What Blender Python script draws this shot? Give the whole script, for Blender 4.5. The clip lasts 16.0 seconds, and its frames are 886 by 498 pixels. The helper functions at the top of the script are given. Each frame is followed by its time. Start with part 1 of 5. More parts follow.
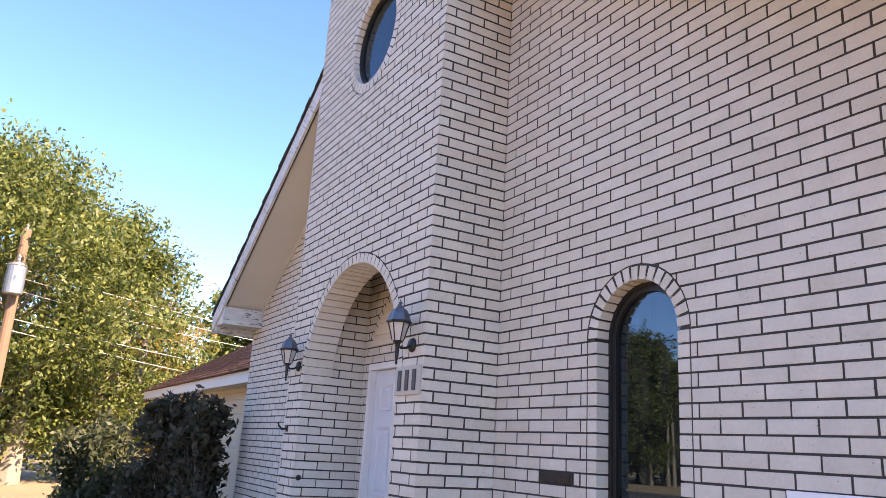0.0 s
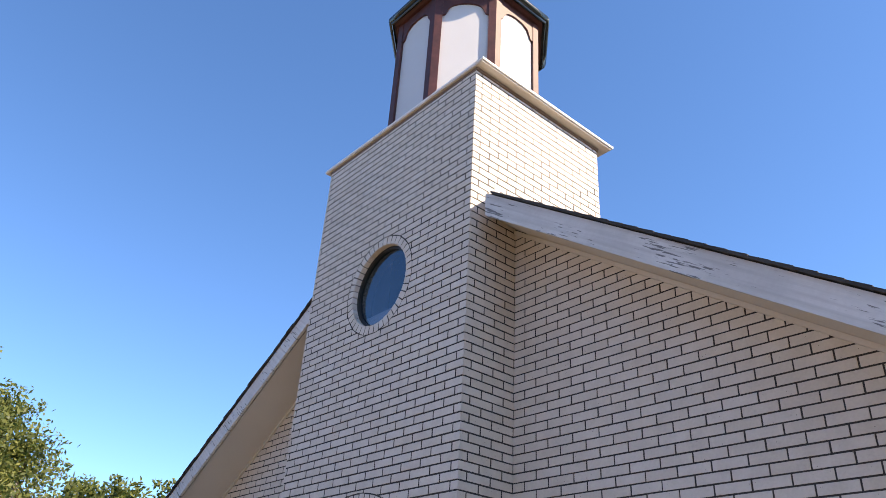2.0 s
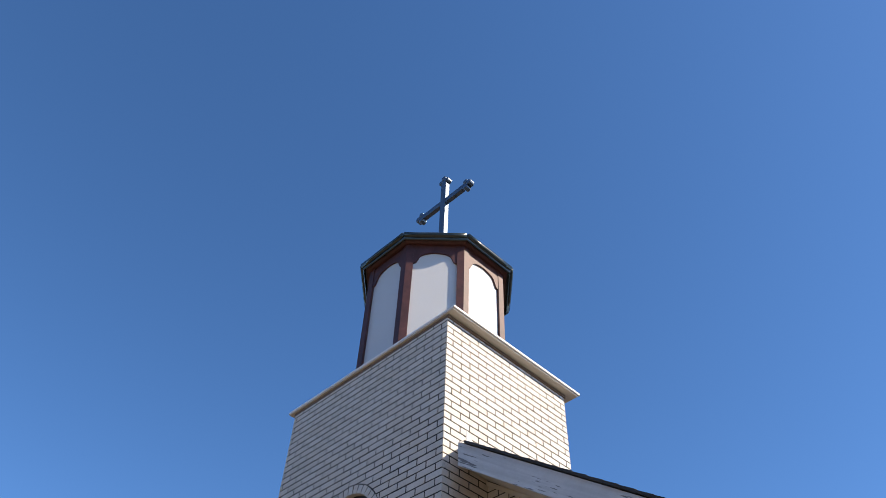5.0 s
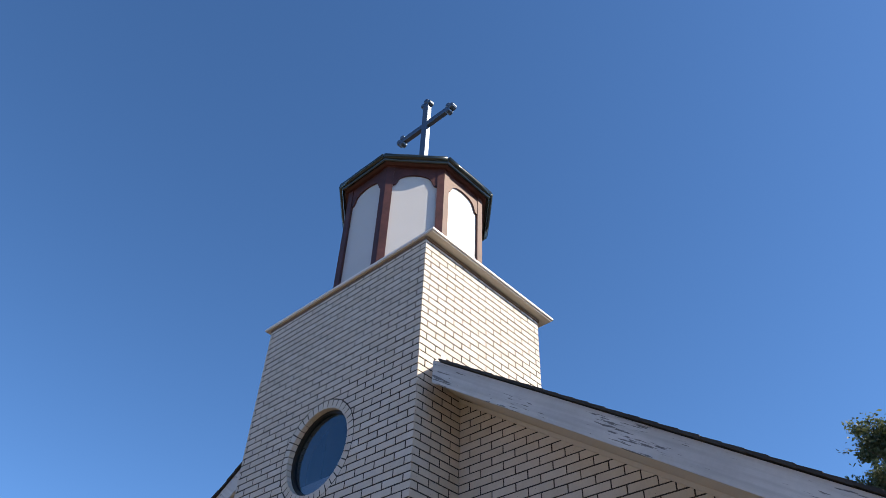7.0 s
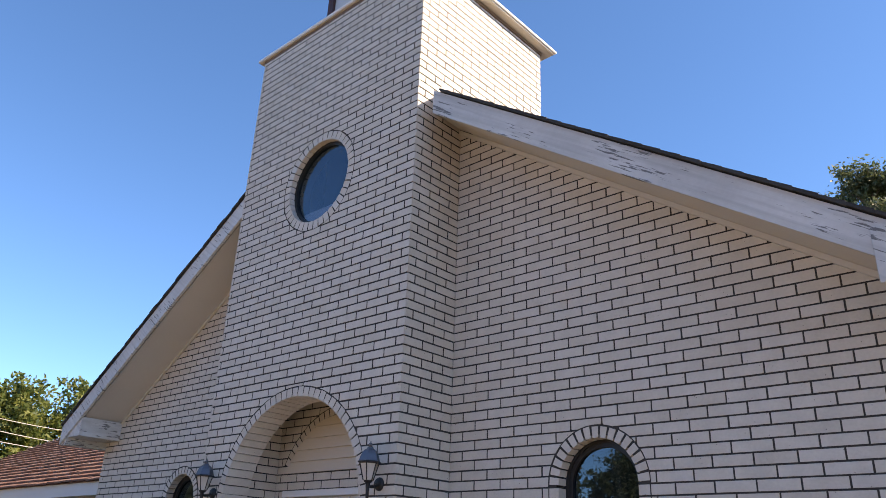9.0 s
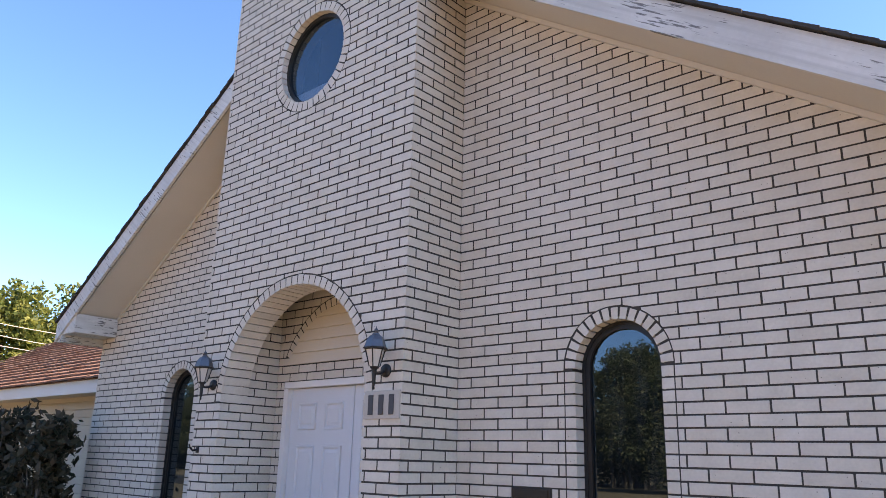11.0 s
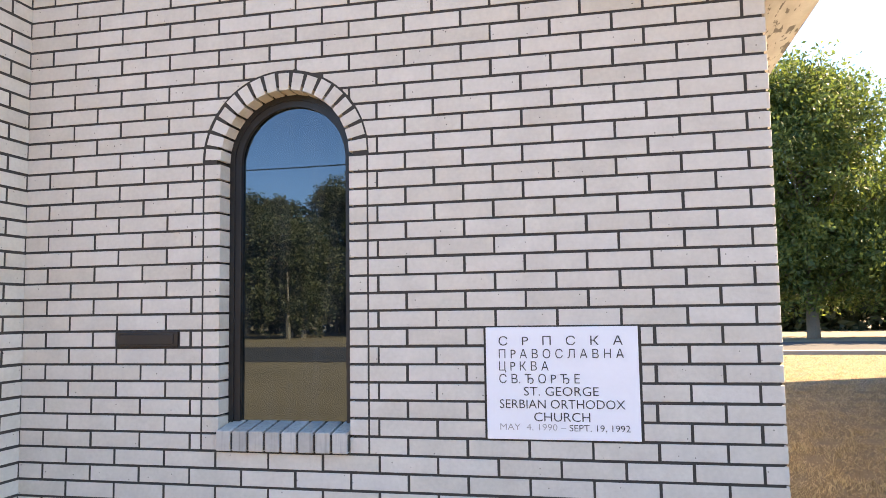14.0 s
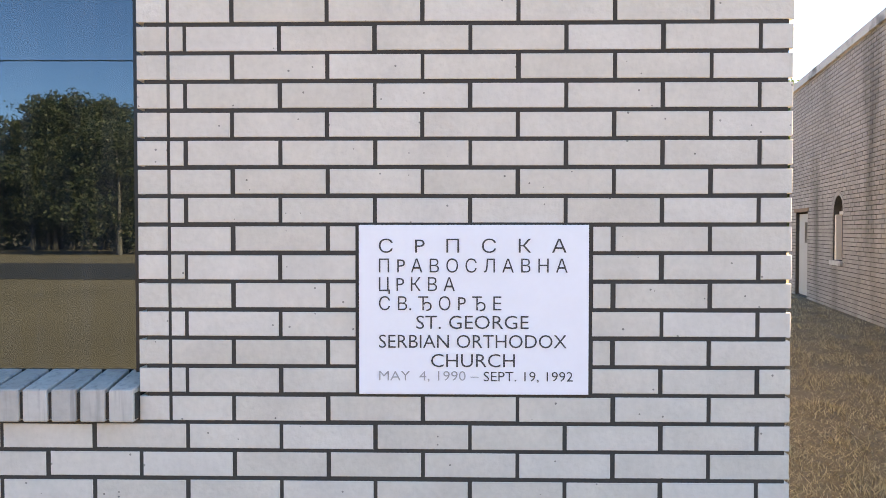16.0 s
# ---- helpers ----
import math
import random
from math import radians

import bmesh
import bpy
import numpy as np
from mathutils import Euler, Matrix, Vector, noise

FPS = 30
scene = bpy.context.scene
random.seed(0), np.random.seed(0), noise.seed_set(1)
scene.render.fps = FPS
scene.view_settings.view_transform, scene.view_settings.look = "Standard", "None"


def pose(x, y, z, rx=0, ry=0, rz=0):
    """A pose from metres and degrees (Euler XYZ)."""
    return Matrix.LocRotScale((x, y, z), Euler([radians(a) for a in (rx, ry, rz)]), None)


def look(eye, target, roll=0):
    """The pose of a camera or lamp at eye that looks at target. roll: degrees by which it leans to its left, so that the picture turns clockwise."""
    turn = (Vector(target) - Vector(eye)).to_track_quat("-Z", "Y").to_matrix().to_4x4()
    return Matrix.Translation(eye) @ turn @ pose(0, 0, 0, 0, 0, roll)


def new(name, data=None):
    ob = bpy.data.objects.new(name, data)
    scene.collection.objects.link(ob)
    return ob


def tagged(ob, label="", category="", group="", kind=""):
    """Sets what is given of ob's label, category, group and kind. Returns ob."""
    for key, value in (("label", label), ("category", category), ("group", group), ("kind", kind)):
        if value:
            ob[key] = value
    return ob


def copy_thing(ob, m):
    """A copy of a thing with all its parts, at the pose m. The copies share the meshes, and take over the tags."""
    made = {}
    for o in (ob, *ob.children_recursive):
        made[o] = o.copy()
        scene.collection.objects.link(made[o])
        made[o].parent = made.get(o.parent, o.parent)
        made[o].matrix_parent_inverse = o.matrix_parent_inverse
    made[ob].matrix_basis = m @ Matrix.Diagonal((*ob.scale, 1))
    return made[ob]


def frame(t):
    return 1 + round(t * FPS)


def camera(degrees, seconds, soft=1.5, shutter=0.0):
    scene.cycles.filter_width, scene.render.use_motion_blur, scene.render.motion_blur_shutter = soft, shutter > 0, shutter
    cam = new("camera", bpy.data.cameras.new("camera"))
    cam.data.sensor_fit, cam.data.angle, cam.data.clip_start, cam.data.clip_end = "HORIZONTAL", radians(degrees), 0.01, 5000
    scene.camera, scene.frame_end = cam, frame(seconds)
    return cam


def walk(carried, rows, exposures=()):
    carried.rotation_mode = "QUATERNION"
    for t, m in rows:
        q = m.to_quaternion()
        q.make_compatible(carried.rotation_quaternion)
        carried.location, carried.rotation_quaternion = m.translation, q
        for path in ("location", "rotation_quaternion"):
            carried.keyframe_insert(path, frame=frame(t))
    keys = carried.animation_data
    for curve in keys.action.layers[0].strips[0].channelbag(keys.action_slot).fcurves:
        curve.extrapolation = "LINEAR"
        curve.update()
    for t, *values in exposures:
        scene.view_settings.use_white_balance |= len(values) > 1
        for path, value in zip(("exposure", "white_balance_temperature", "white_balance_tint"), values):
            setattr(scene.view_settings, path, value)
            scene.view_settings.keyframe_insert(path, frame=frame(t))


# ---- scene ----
cam = camera(60.9, 16.0, soft=0.85)
PATH = [
    (0, (1.028, -2.993, 1.668), (-0.652, -2.04, 2.189), 3.5),
    (0.5, (0.931, -3.488, 1.743), (-0.633, -2.393, 2.338), 2.6),
    (1, (0.926, -3.769, 1.816), (-0.546, -2.626, 2.543), 2.6),
    (1.5, (1.07, -4.035, 1.878), (-0.345, -2.905, 2.728), 3.1),
    (2, (0.979, -4.468, 1.883), (-0.364, -3.362, 2.869), 3.7),
    (2.5, (0.924, -4.69, 1.89), (-0.338, -3.635, 3.029), 4.3),
    (3, (0.943, -4.741, 1.932), (-0.225, -3.735, 3.208), 4.1),
    (3.5, (0.934, -4.732, 1.966), (-0.147, -3.775, 3.35), 3.5),
    (4, (0.929, -4.736, 1.992), (-0.088, -3.809, 3.443), 3.0),
    (4.2, (0.938, -4.724, 1.983), (-0.063, -3.807, 3.451), 2.7),
    (6.3, (0.877, -4.677, 1.922), (-0.116, -3.704, 3.361), 2.9),
    (6.5, (0.861, -4.667, 1.929), (-0.143, -3.673, 3.345), 2.9),
    (7, (0.873, -4.673, 1.896), (-0.167, -3.61, 3.233), 2.7),
    (7.5, (0.856, -4.698, 1.925), (-0.234, -3.54, 3.138), 2.5),
    (8, (0.828, -4.644, 1.899), (-0.323, -3.405, 2.966), 2.5),
    (8.5, (0.786, -4.622, 1.862), (-0.423, -3.309, 2.765), 2.4),
    (9, (0.742, -4.622, 1.818), (-0.511, -3.269, 2.594), 2.3),
    (9.2, (0.738, -4.576, 1.823), (-0.538, -3.226, 2.563), 2.2),
    (11.3, (0.245, -4.34, 1.745), (-1.037, -2.887, 2.239), 1.5),
    (11.5, (0.148, -4.334, 1.757), (-1.114, -2.852, 2.216), 1.1),
    (12, (-0.073, -4.258, 1.742), (-1.249, -2.685, 2.119), 0.1),
    (12.5, (-0.258, -4.041, 1.752), (-1.289, -2.353, 2.049), -1.0),
    (13, (-0.422, -3.78, 1.746), (-1.263, -1.98, 1.971), -1.5),
    (13.5, (-0.601, -3.463, 1.771), (-1.225, -1.569, 1.935), -1.5),
    (14, (-0.631, -3.092, 1.665), (-1.061, -1.146, 1.832), -0.9),
    (14.5, (-0.689, -2.805, 1.67), (-0.958, -0.825, 1.77), -0.7),
    (15, (-0.834, -2.524, 1.63), (-0.996, -0.531, 1.691), -0.3),
    (15.5, (-0.906, -2.309, 1.59), (-0.978, -0.311, 1.607), -0.2),
    (16, (-0.878, -1.997, 1.586), (-0.916, 0.002, 1.535), 0.0),
]
EXPOSURES = [
    (0.0, 2.62, 9000, 24), (1.0, 2.41, 8650, 23), (2.0, 1.83, 8050, 17), (3.0, 1.34, 7500, 13), (4.2, 1.17, 7200, 12),
    (6.5, 1.13, 7250, 12), (7.5, 1.19, 7450, 12), (9.0, 1.74, 8350, 17), (11.5, 2.52, 9200, 19), (12.5, 2.95, 9650, 19),
    (14.0, 3.10, 10500, 16), (16.0, 3.14, 10900, 14),
]
walk(cam, [(t, look(eye, target, roll)) for t, eye, target, roll in PATH], EXPOSURES)

# ---- world, sun, exposure ----
SUN_AZ, SUN_EL = radians(62.0), radians(39.0)
world = bpy.data.worlds.new("sky")
scene.world = world
world.use_nodes = True
wn = world.node_tree
sky = wn.nodes.new("ShaderNodeTexSky")
sky.sky_type = "NISHITA"
sky.sun_disc = False
sky.sun_elevation, sky.sun_rotation = SUN_EL, SUN_AZ
sky.air_density, sky.dust_density, sky.ozone_density = 0.62, 0.12, 5.0
deep = wn.nodes.new("ShaderNodeHueSaturation")
deep.inputs["Saturation"].default_value = 1.14
wn.links.new(sky.outputs[0], deep.inputs["Color"])
wn.links.new(deep.outputs[0], wn.nodes["Background"].inputs[0])
wn.nodes["Background"].inputs[1].default_value = 0.122
sun_data = bpy.data.lights.new("sun", "SUN")
sun_data.energy, sun_data.angle, sun_data.color = 3.6, radians(0.53), (1.0, 0.91, 0.78)
sun = new("sun", sun_data)
sun.matrix_world = look((30, 40, 40), (30 - math.sin(SUN_AZ) * math.cos(SUN_EL), 40 - math.cos(SUN_AZ) * math.cos(SUN_EL), 40 - math.sin(SUN_EL)))


# ---- materials ----
def material(name, base, rough=0.8, vary=0.0, grain=0.06, grain_scale=60.0, stain=0.12, stain_scale=1.3,
             bump=0.15, metal=0.0, island=False, spots=0.0, spec=0.5, tint=None):
    """Painted or mineral surface: base colour, two scales of variation, fine relief; vary: difference from piece to piece."""
    m = bpy.data.materials.new(name)
    m.use_nodes = True
    nt = m.node_tree
    p = nt.nodes["Principled BSDF"]
    p.inputs["Roughness"].default_value = rough
    p.inputs["Metallic"].default_value = metal
    p.inputs["Specular IOR Level"].default_value = spec
    co = nt.nodes.new("ShaderNodeNewGeometry")
    fine = nt.nodes.new("ShaderNodeTexNoise")
    fine.inputs["Scale"].default_value, fine.inputs["Detail"].default_value = grain_scale, 6
    wide = nt.nodes.new("ShaderNodeTexNoise")
    wide.inputs["Scale"].default_value, wide.inputs["Detail"].default_value = stain_scale, 5
    nt.links.new(co.outputs["Position"], fine.inputs["Vector"])
    nt.links.new(co.outputs["Position"], wide.inputs["Vector"])

    def math_node(op, a, b):
        n = nt.nodes.new("ShaderNodeMath")
        n.operation = op
        for i, v in enumerate((a, b)):
            if isinstance(v, (int, float)):
                n.inputs[i].default_value = v
            else:
                nt.links.new(v, n.inputs[i])
        return n.outputs[0]

    value = math_node("MULTIPLY_ADD", math_node("SUBTRACT", fine.outputs[0], 0.5), grain * 2)
    value.node.inputs[2].default_value = 1.0
    s = math_node("MULTIPLY", math_node("SUBTRACT", wide.outputs[0], 0.5), stain * 2)
    value = math_node("ADD", value, s)
    if vary:
        if island:
            rnd = co.outputs["Random Per Island"]
        else:
            rnd = nt.nodes.new("ShaderNodeObjectInfo").outputs["Random"]
        value = math_node("ADD", value, math_node("MULTIPLY", math_node("SUBTRACT", rnd, 0.5), vary * 2))
    if spots:
        dots = nt.nodes.new("ShaderNodeTexVoronoi")
        dots.inputs["Scale"].default_value = 28.0
        nt.links.new(co.outputs["Position"], dots.inputs["Vector"])
        near = math_node("LESS_THAN", dots.outputs["Distance"], 0.085)
        pick = nt.nodes.new("ShaderNodeSeparateColor")
        nt.links.new(dots.outputs["Color"], pick.inputs[0])
        few = math_node("GREATER_THAN", pick.outputs[0], 0.62)
        value = math_node("SUBTRACT", value, math_node("MULTIPLY", math_node("MULTIPLY", near, few), spots))
    mul = nt.nodes.new("ShaderNodeMix")
    mul.data_type, mul.blend_type = "RGBA", "MULTIPLY"
    mul.inputs[0].default_value = 1.0
    mul.inputs[6].default_value = (*base, 1)
    if tint:
        tn = nt.nodes.new("ShaderNodeMix")
        tn.data_type = "RGBA"
        tn.inputs[6].default_value, tn.inputs[7].default_value = (*base, 1), (*tint, 1)
        if vary:
            nt.links.new(rnd, tn.inputs[0])
        else:
            nt.links.new(wide.outputs[0], tn.inputs[0])
        nt.links.new(tn.outputs[2], mul.inputs[6])
    nt.links.new(value, mul.inputs[7])
    nt.links.new(mul.outputs[2], p.inputs["Base Color"])
    if bump:
        b = nt.nodes.new("ShaderNodeBump")
        b.inputs["Strength"].default_value, b.inputs["Distance"].default_value = bump, 0.004
        nt.links.new(fine.outputs[0], b.inputs["Height"])
        nt.links.new(b.outputs[0], p.inputs["Normal"])
    return m


def leaf_material(name, a, b):
    m = bpy.data.materials.new(name)
    m.use_nodes = True
    nt = m.node_tree
    p = nt.nodes["Principled BSDF"]
    p.inputs["Roughness"].default_value = 0.55
    g = nt.nodes.new("ShaderNodeNewGeometry")
    mix = nt.nodes.new("ShaderNodeMix")
    mix.data_type = "RGBA"
    mix.inputs[6].default_value, mix.inputs[7].default_value = (*a, 1), (*b, 1)
    nt.links.new(g.outputs["Random Per Island"], mix.inputs[0])
    nt.links.new(mix.outputs[2], p.inputs["Base Color"])
    t = nt.nodes.new("ShaderNodeBsdfTranslucent")
    nt.links.new(mix.outputs[2], t.inputs[0])
    sh = nt.nodes.new("ShaderNodeMixShader")
    sh.inputs[0].default_value = 0.5
    nt.links.new(p.outputs[0], sh.inputs[1])
    nt.links.new(t.outputs[0], sh.inputs[2])
    nt.links.new(sh.outputs[0], nt.nodes["Material Output"].inputs[0])
    return m


def glass_material(name, gloss, tint):
    m = bpy.data.materials.new(name)
    m.use_nodes = True
    nt = m.node_tree
    nt.nodes.remove(nt.nodes["Principled BSDF"])
    g = nt.nodes.new("ShaderNodeBsdfGlossy")
    g.inputs["Color"].default_value = (0.66, 0.87, 1.0, 1)
    g.inputs["Roughness"].default_value = 0.012
    t = nt.nodes.new("ShaderNodeBsdfTransparent")
    t.inputs[0].default_value = (*tint, 1)
    n = nt.nodes.new("ShaderNodeTexNoise")
    n.inputs["Scale"].default_value = 2.5
    b = nt.nodes.new("ShaderNodeBump")
    b.inputs["Strength"].default_value, b.inputs["Distance"].default_value = 0.02, 0.01
    nt.links.new(n.outputs[0], b.inputs["Height"])
    nt.links.new(b.outputs[0], g.inputs["Normal"])
    sh = nt.nodes.new("ShaderNodeMixShader")
    sh.inputs[0].default_value = gloss
    nt.links.new(t.outputs[0], sh.inputs[1])
    nt.links.new(g.outputs[0], sh.inputs[2])
    # a thin film of dust with streaks
    d = nt.nodes.new("ShaderNodeBsdfDiffuse")
    d.inputs[0].default_value = (0.55, 0.58, 0.62, 1)
    co = nt.nodes.new("ShaderNodeNewGeometry")
    mp = nt.nodes.new("ShaderNodeMapping")
    mp.inputs["Scale"].default_value = (30, 30, 2.5)
    nt.links.new(co.outputs["Position"], mp.inputs["Vector"])
    dn = nt.nodes.new("ShaderNodeTexNoise")
    dn.inputs["Scale"].default_value, dn.inputs["Detail"].default_value = 1.0, 6
    nt.links.new(mp.outputs[0], dn.inputs["Vector"])
    r = nt.nodes.new("ShaderNodeMapRange")
    r.inputs[1].default_value, r.inputs[2].default_value, r.inputs[3].default_value, r.inputs[4].default_value = 0.45, 0.75, 0.009, 0.038
    nt.links.new(dn.outputs[0], r.inputs[0])
    sh2 = nt.nodes.new("ShaderNodeMixShader")
    nt.links.new(r.outputs[0], sh2.inputs[0])
    nt.links.new(sh.outputs[0], sh2.inputs[1])
    nt.links.new(d.outputs[0], sh2.inputs[2])
    nt.links.new(sh2.outputs[0], nt.nodes["Material Output"].inputs[0])
    return m


def chipped_paint(name, paint, wood, lo=0.615):
    """White paint weathered off in patches of long streaks along the board, grey wood below."""
    m = material(name, paint, rough=0.6, grain=0.08, grain_scale=40, stain=0.24, stain_scale=2.6, bump=0.2)
    nt = m.node_tree
    p = nt.nodes["Principled BSDF"]
    old = p.inputs["Base Color"].links[0].from_socket
    co = nt.nodes.new("ShaderNodeNewGeometry")
    rot = nt.nodes.new("ShaderNodeMapping")
    rot.inputs["Rotation"].default_value = (0, radians(-34), 0)
    nt.links.new(co.outputs["Position"], rot.inputs["Vector"])

    def noise(scale, detail):
        mp = nt.nodes.new("ShaderNodeMapping")
        mp.inputs["Scale"].default_value = scale
        nt.links.new(rot.outputs[0], mp.inputs["Vector"])
        n = nt.nodes.new("ShaderNodeTexNoise")
        n.inputs["Scale"].default_value, n.inputs["Detail"].default_value = 1.0, detail
        nt.links.new(mp.outputs[0], n.inputs["Vector"])
        return n.outputs[0]

    # where the paint has failed: chips gathered in patches
    patch = nt.nodes.new("ShaderNodeMath")
    patch.operation = "MULTIPLY_ADD"
    nt.links.new(noise((1.3, 2.0, 3.5), 3), patch.inputs[0])
    patch.inputs[1].default_value = 0.55
    nt.links.new(noise((6.0, 8.0, 70.0), 8), patch.inputs[2])
    r = nt.nodes.new("ShaderNodeValToRGB")
    r.color_ramp.elements[0].position, r.color_ramp.elements[1].position = lo + 0.275, lo + 0.32
    nt.links.new(patch.outputs[0], r.inputs[0])
    # greyed grain showing through the thin paint
    thin = nt.nodes.new("ShaderNodeMapRange")
    thin.inputs[1].default_value, thin.inputs[2].default_value, thin.inputs[4].default_value = 0.42, 0.72, 0.55
    nt.links.new(noise((1.2, 4.0, 34.0), 6), thin.inputs[0])
    for fac, tone in ((thin.outputs[0], tuple(0.55 * a + 0.45 * b for a, b in zip(paint, wood))), (r.outputs[0], wood)):
        mix = nt.nodes.new("ShaderNodeMix")
        mix.data_type = "RGBA"
        nt.links.new(fac, mix.inputs[0])
        nt.links.new(old, mix.inputs[6])
        mix.inputs[7].default_value = (*tone, 1)
        old = mix.outputs[2]
    nt.links.new(old, p.inputs["Base Color"])
    return m


def streaked(m, scale, dark, lo, hi, most):
    """Dirt that has run down a surface."""
    nt = m.node_tree
    p = nt.nodes["Principled BSDF"]
    old = p.inputs["Base Color"].links[0].from_socket
    co = nt.nodes.new("ShaderNodeNewGeometry")
    mp = nt.nodes.new("ShaderNodeMapping")
    mp.inputs["Scale"].default_value = scale
    nt.links.new(co.outputs["Position"], mp.inputs["Vector"])
    n = nt.nodes.new("ShaderNodeTexNoise")
    n.inputs["Scale"].default_value, n.inputs["Detail"].default_value = 1.0, 5
    nt.links.new(mp.outputs[0], n.inputs["Vector"])
    r = nt.nodes.new("ShaderNodeMapRange")
    r.inputs[1].default_value, r.inputs[2].default_value, r.inputs[4].default_value = lo, hi, most
    nt.links.new(n.outputs[0], r.inputs[0])
    mix = nt.nodes.new("ShaderNodeMix")
    mix.data_type = "RGBA"
    nt.links.new(r.outputs[0], mix.inputs[0])
    nt.links.new(old, mix.inputs[6])
    mix.inputs[7].default_value = (*dark, 1)
    nt.links.new(mix.outputs[2], p.inputs["Base Color"])
    return m


BRICK = (0.645, 0.585, 0.505)
brick_mat = material("white_brick", BRICK, rough=0.75, vary=0.10, grain=0.11, grain_scale=55, stain=0.17, stain_scale=7.0, bump=0.6, spots=0.6, tint=(0.57, 0.527, 0.472))
brick_joined_mat = material("white_brick_joined", BRICK, rough=0.75, vary=0.10, island=True, grain=0.11, grain_scale=55, stain=0.17, stain_scale=7.0, bump=0.6, spots=0.6, tint=(0.57, 0.527, 0.472))
sill_mat = streaked(material("dirty_sill_brick", (0.46, 0.43, 0.39), rough=0.85, vary=0.12, grain=0.15, grain_scale=50, stain=0.25, stain_scale=9, bump=0.5), (60, 60, 4), (0.20, 0.19, 0.18), 0.52, 0.75, 0.6)
mortar_mat = material("dark_mortar", (0.05, 0.044, 0.039), rough=0.95, grain=0.25, grain_scale=120, stain=0.2, bump=0.5)
white_mat = material("white_paint", (0.78, 0.77, 0.76), rough=0.5, grain=0.03, stain=0.05, bump=0.1)
fascia_mat = chipped_paint("weathered_white_paint", (0.60, 0.59, 0.57), (0.17, 0.165, 0.16), 0.625)
peeled_mat = chipped_paint("peeling_white_paint", (0.60, 0.59, 0.57), (0.17, 0.165, 0.16), 0.55)
cream_mat = material("cream_paint", (0.66, 0.58, 0.47), rough=0.6, grain=0.04, stain=0.07, bump=0.1)
soffit_mat = material("soffit_paint", (0.60, 0.56, 0.50), rough=0.65, grain=0.04, stain=0.1, bump=0.1)
door_mat = material("white_door_paint", (0.66, 0.69, 0.73), rough=0.4, grain=0.02, stain=0.05, bump=0.05)
bronze_mat = material("dark_bronze", (0.035, 0.03, 0.028), rough=0.4, grain=0.1, stain=0.1, bump=0.05, metal=0.4)
frame_mat = material("black_window_frame", (0.014, 0.013, 0.013), rough=0.45, grain=0.1, stain=0.15, bump=0.05)
black_mat = material("black_metal", (0.02, 0.02, 0.021), rough=0.45, grain=0.1, stain=0.1, bump=0.05, metal=0.3)
pewter_mat = material("pewter_metal", (0.30, 0.31, 0.33), rough=0.4, grain=0.1, stain=0.15, bump=0.1, metal=0.7)
lantern_mat = material("dark_lantern_metal", (0.12, 0.13, 0.15), rough=0.4, grain=0.1, stain=0.15, bump=0.1, metal=0.6)
marble_mat = material("white_marble", (0.79, 0.80, 0.85), rough=0.3, grain=0.02, stain=0.04, stain_scale=5, bump=0.03)
ink_mat = material("dark_lettering", (0.05, 0.05, 0.055), rough=0.6, grain=0.1, stain=0.2, bump=0)
faded_mat = material("faded_lettering", (0.34, 0.34, 0.35), rough=0.6, grain=0.1, stain=0.4, stain_scale=30, bump=0)
brown_mat = material("red_brown_paint", (0.072, 0.022, 0.02), rough=0.6, grain=0.4, grain_scale=25, stain=0.6, stain_scale=6, bump=0.2)
panel_mat = material("white_cupola_panel", (0.55, 0.56, 0.57), rough=0.5, grain=0.02, stain=0.06, bump=0.05)
dome_mat = material("green_black_sheet", (0.02, 0.027, 0.025), rough=0.2, grain=0.2, stain=0.3, stain_scale=4, bump=0.1)
cross_mat = material("blue_grey_metal", (0.08, 0.12, 0.18), rough=0.35, grain=0.08, stain=0.1, bump=0.05, metal=0.4)
shingle_mat = material("dark_shingle", (0.045, 0.042, 0.04), rough=0.95, vary=0.2, island=True, grain=0.3, grain_scale=150, stain=0.15, bump=0.6)
red_shingle_mat = material("red_brown_shingle", (0.26, 0.115, 0.075), rough=0.95, vary=0.22, island=True, grain=0.25, grain_scale=90, stain=0.2, bump=0.5, tint=(0.20, 0.12, 0.09))
siding_mat = material("yellow_cream_siding", (0.58, 0.52, 0.42), rough=0.6, grain=0.04, stain=0.08, bump=0.1)
concrete_mat = material("concrete", (0.26, 0.245, 0.225), rough=0.9, grain=0.12, stain=0.15, bump=0.4)
glass_mat = glass_material("window_glass", 0.095, (0.14, 0.15, 0.16))
circle_glass_mat = glass_material("round_window_glass", 0.15, (0.34, 0.36, 0.40))
lamp_glass_mat = material("frosted_lamp_glass", (0.52, 0.50, 0.47), rough=0.25, grain=0.03, stain=0.1, bump=0.05)
# near-black stands for the missing light in the rooms behind the glass
interior_mat = material("unlit_room_black", (0.03, 0.028, 0.026), rough=0.9, grain=0.1, stain=0.2)
# white hall brick set dark grey for its shaded side; streaks are run-down dirt
hall_brick_mat = streaked(material("shaded_stained_hall_brick", (0.23, 0.212, 0.20), rough=0.85, vary=0.10, island=True, grain=0.12, grain_scale=60, stain=0.3, stain_scale=0.7, bump=0.35), (0.8, 0.8, 0.16), (0.07, 0.065, 0.06), 0.50, 0.66, 0.85)
coping_mat = streaked(material("stained_coping", (0.36, 0.35, 0.34), rough=0.9, grain=0.2, stain=0.3), (1.5, 1.5, 2), (0.06, 0.06, 0.06), 0.45, 0.62, 0.9)
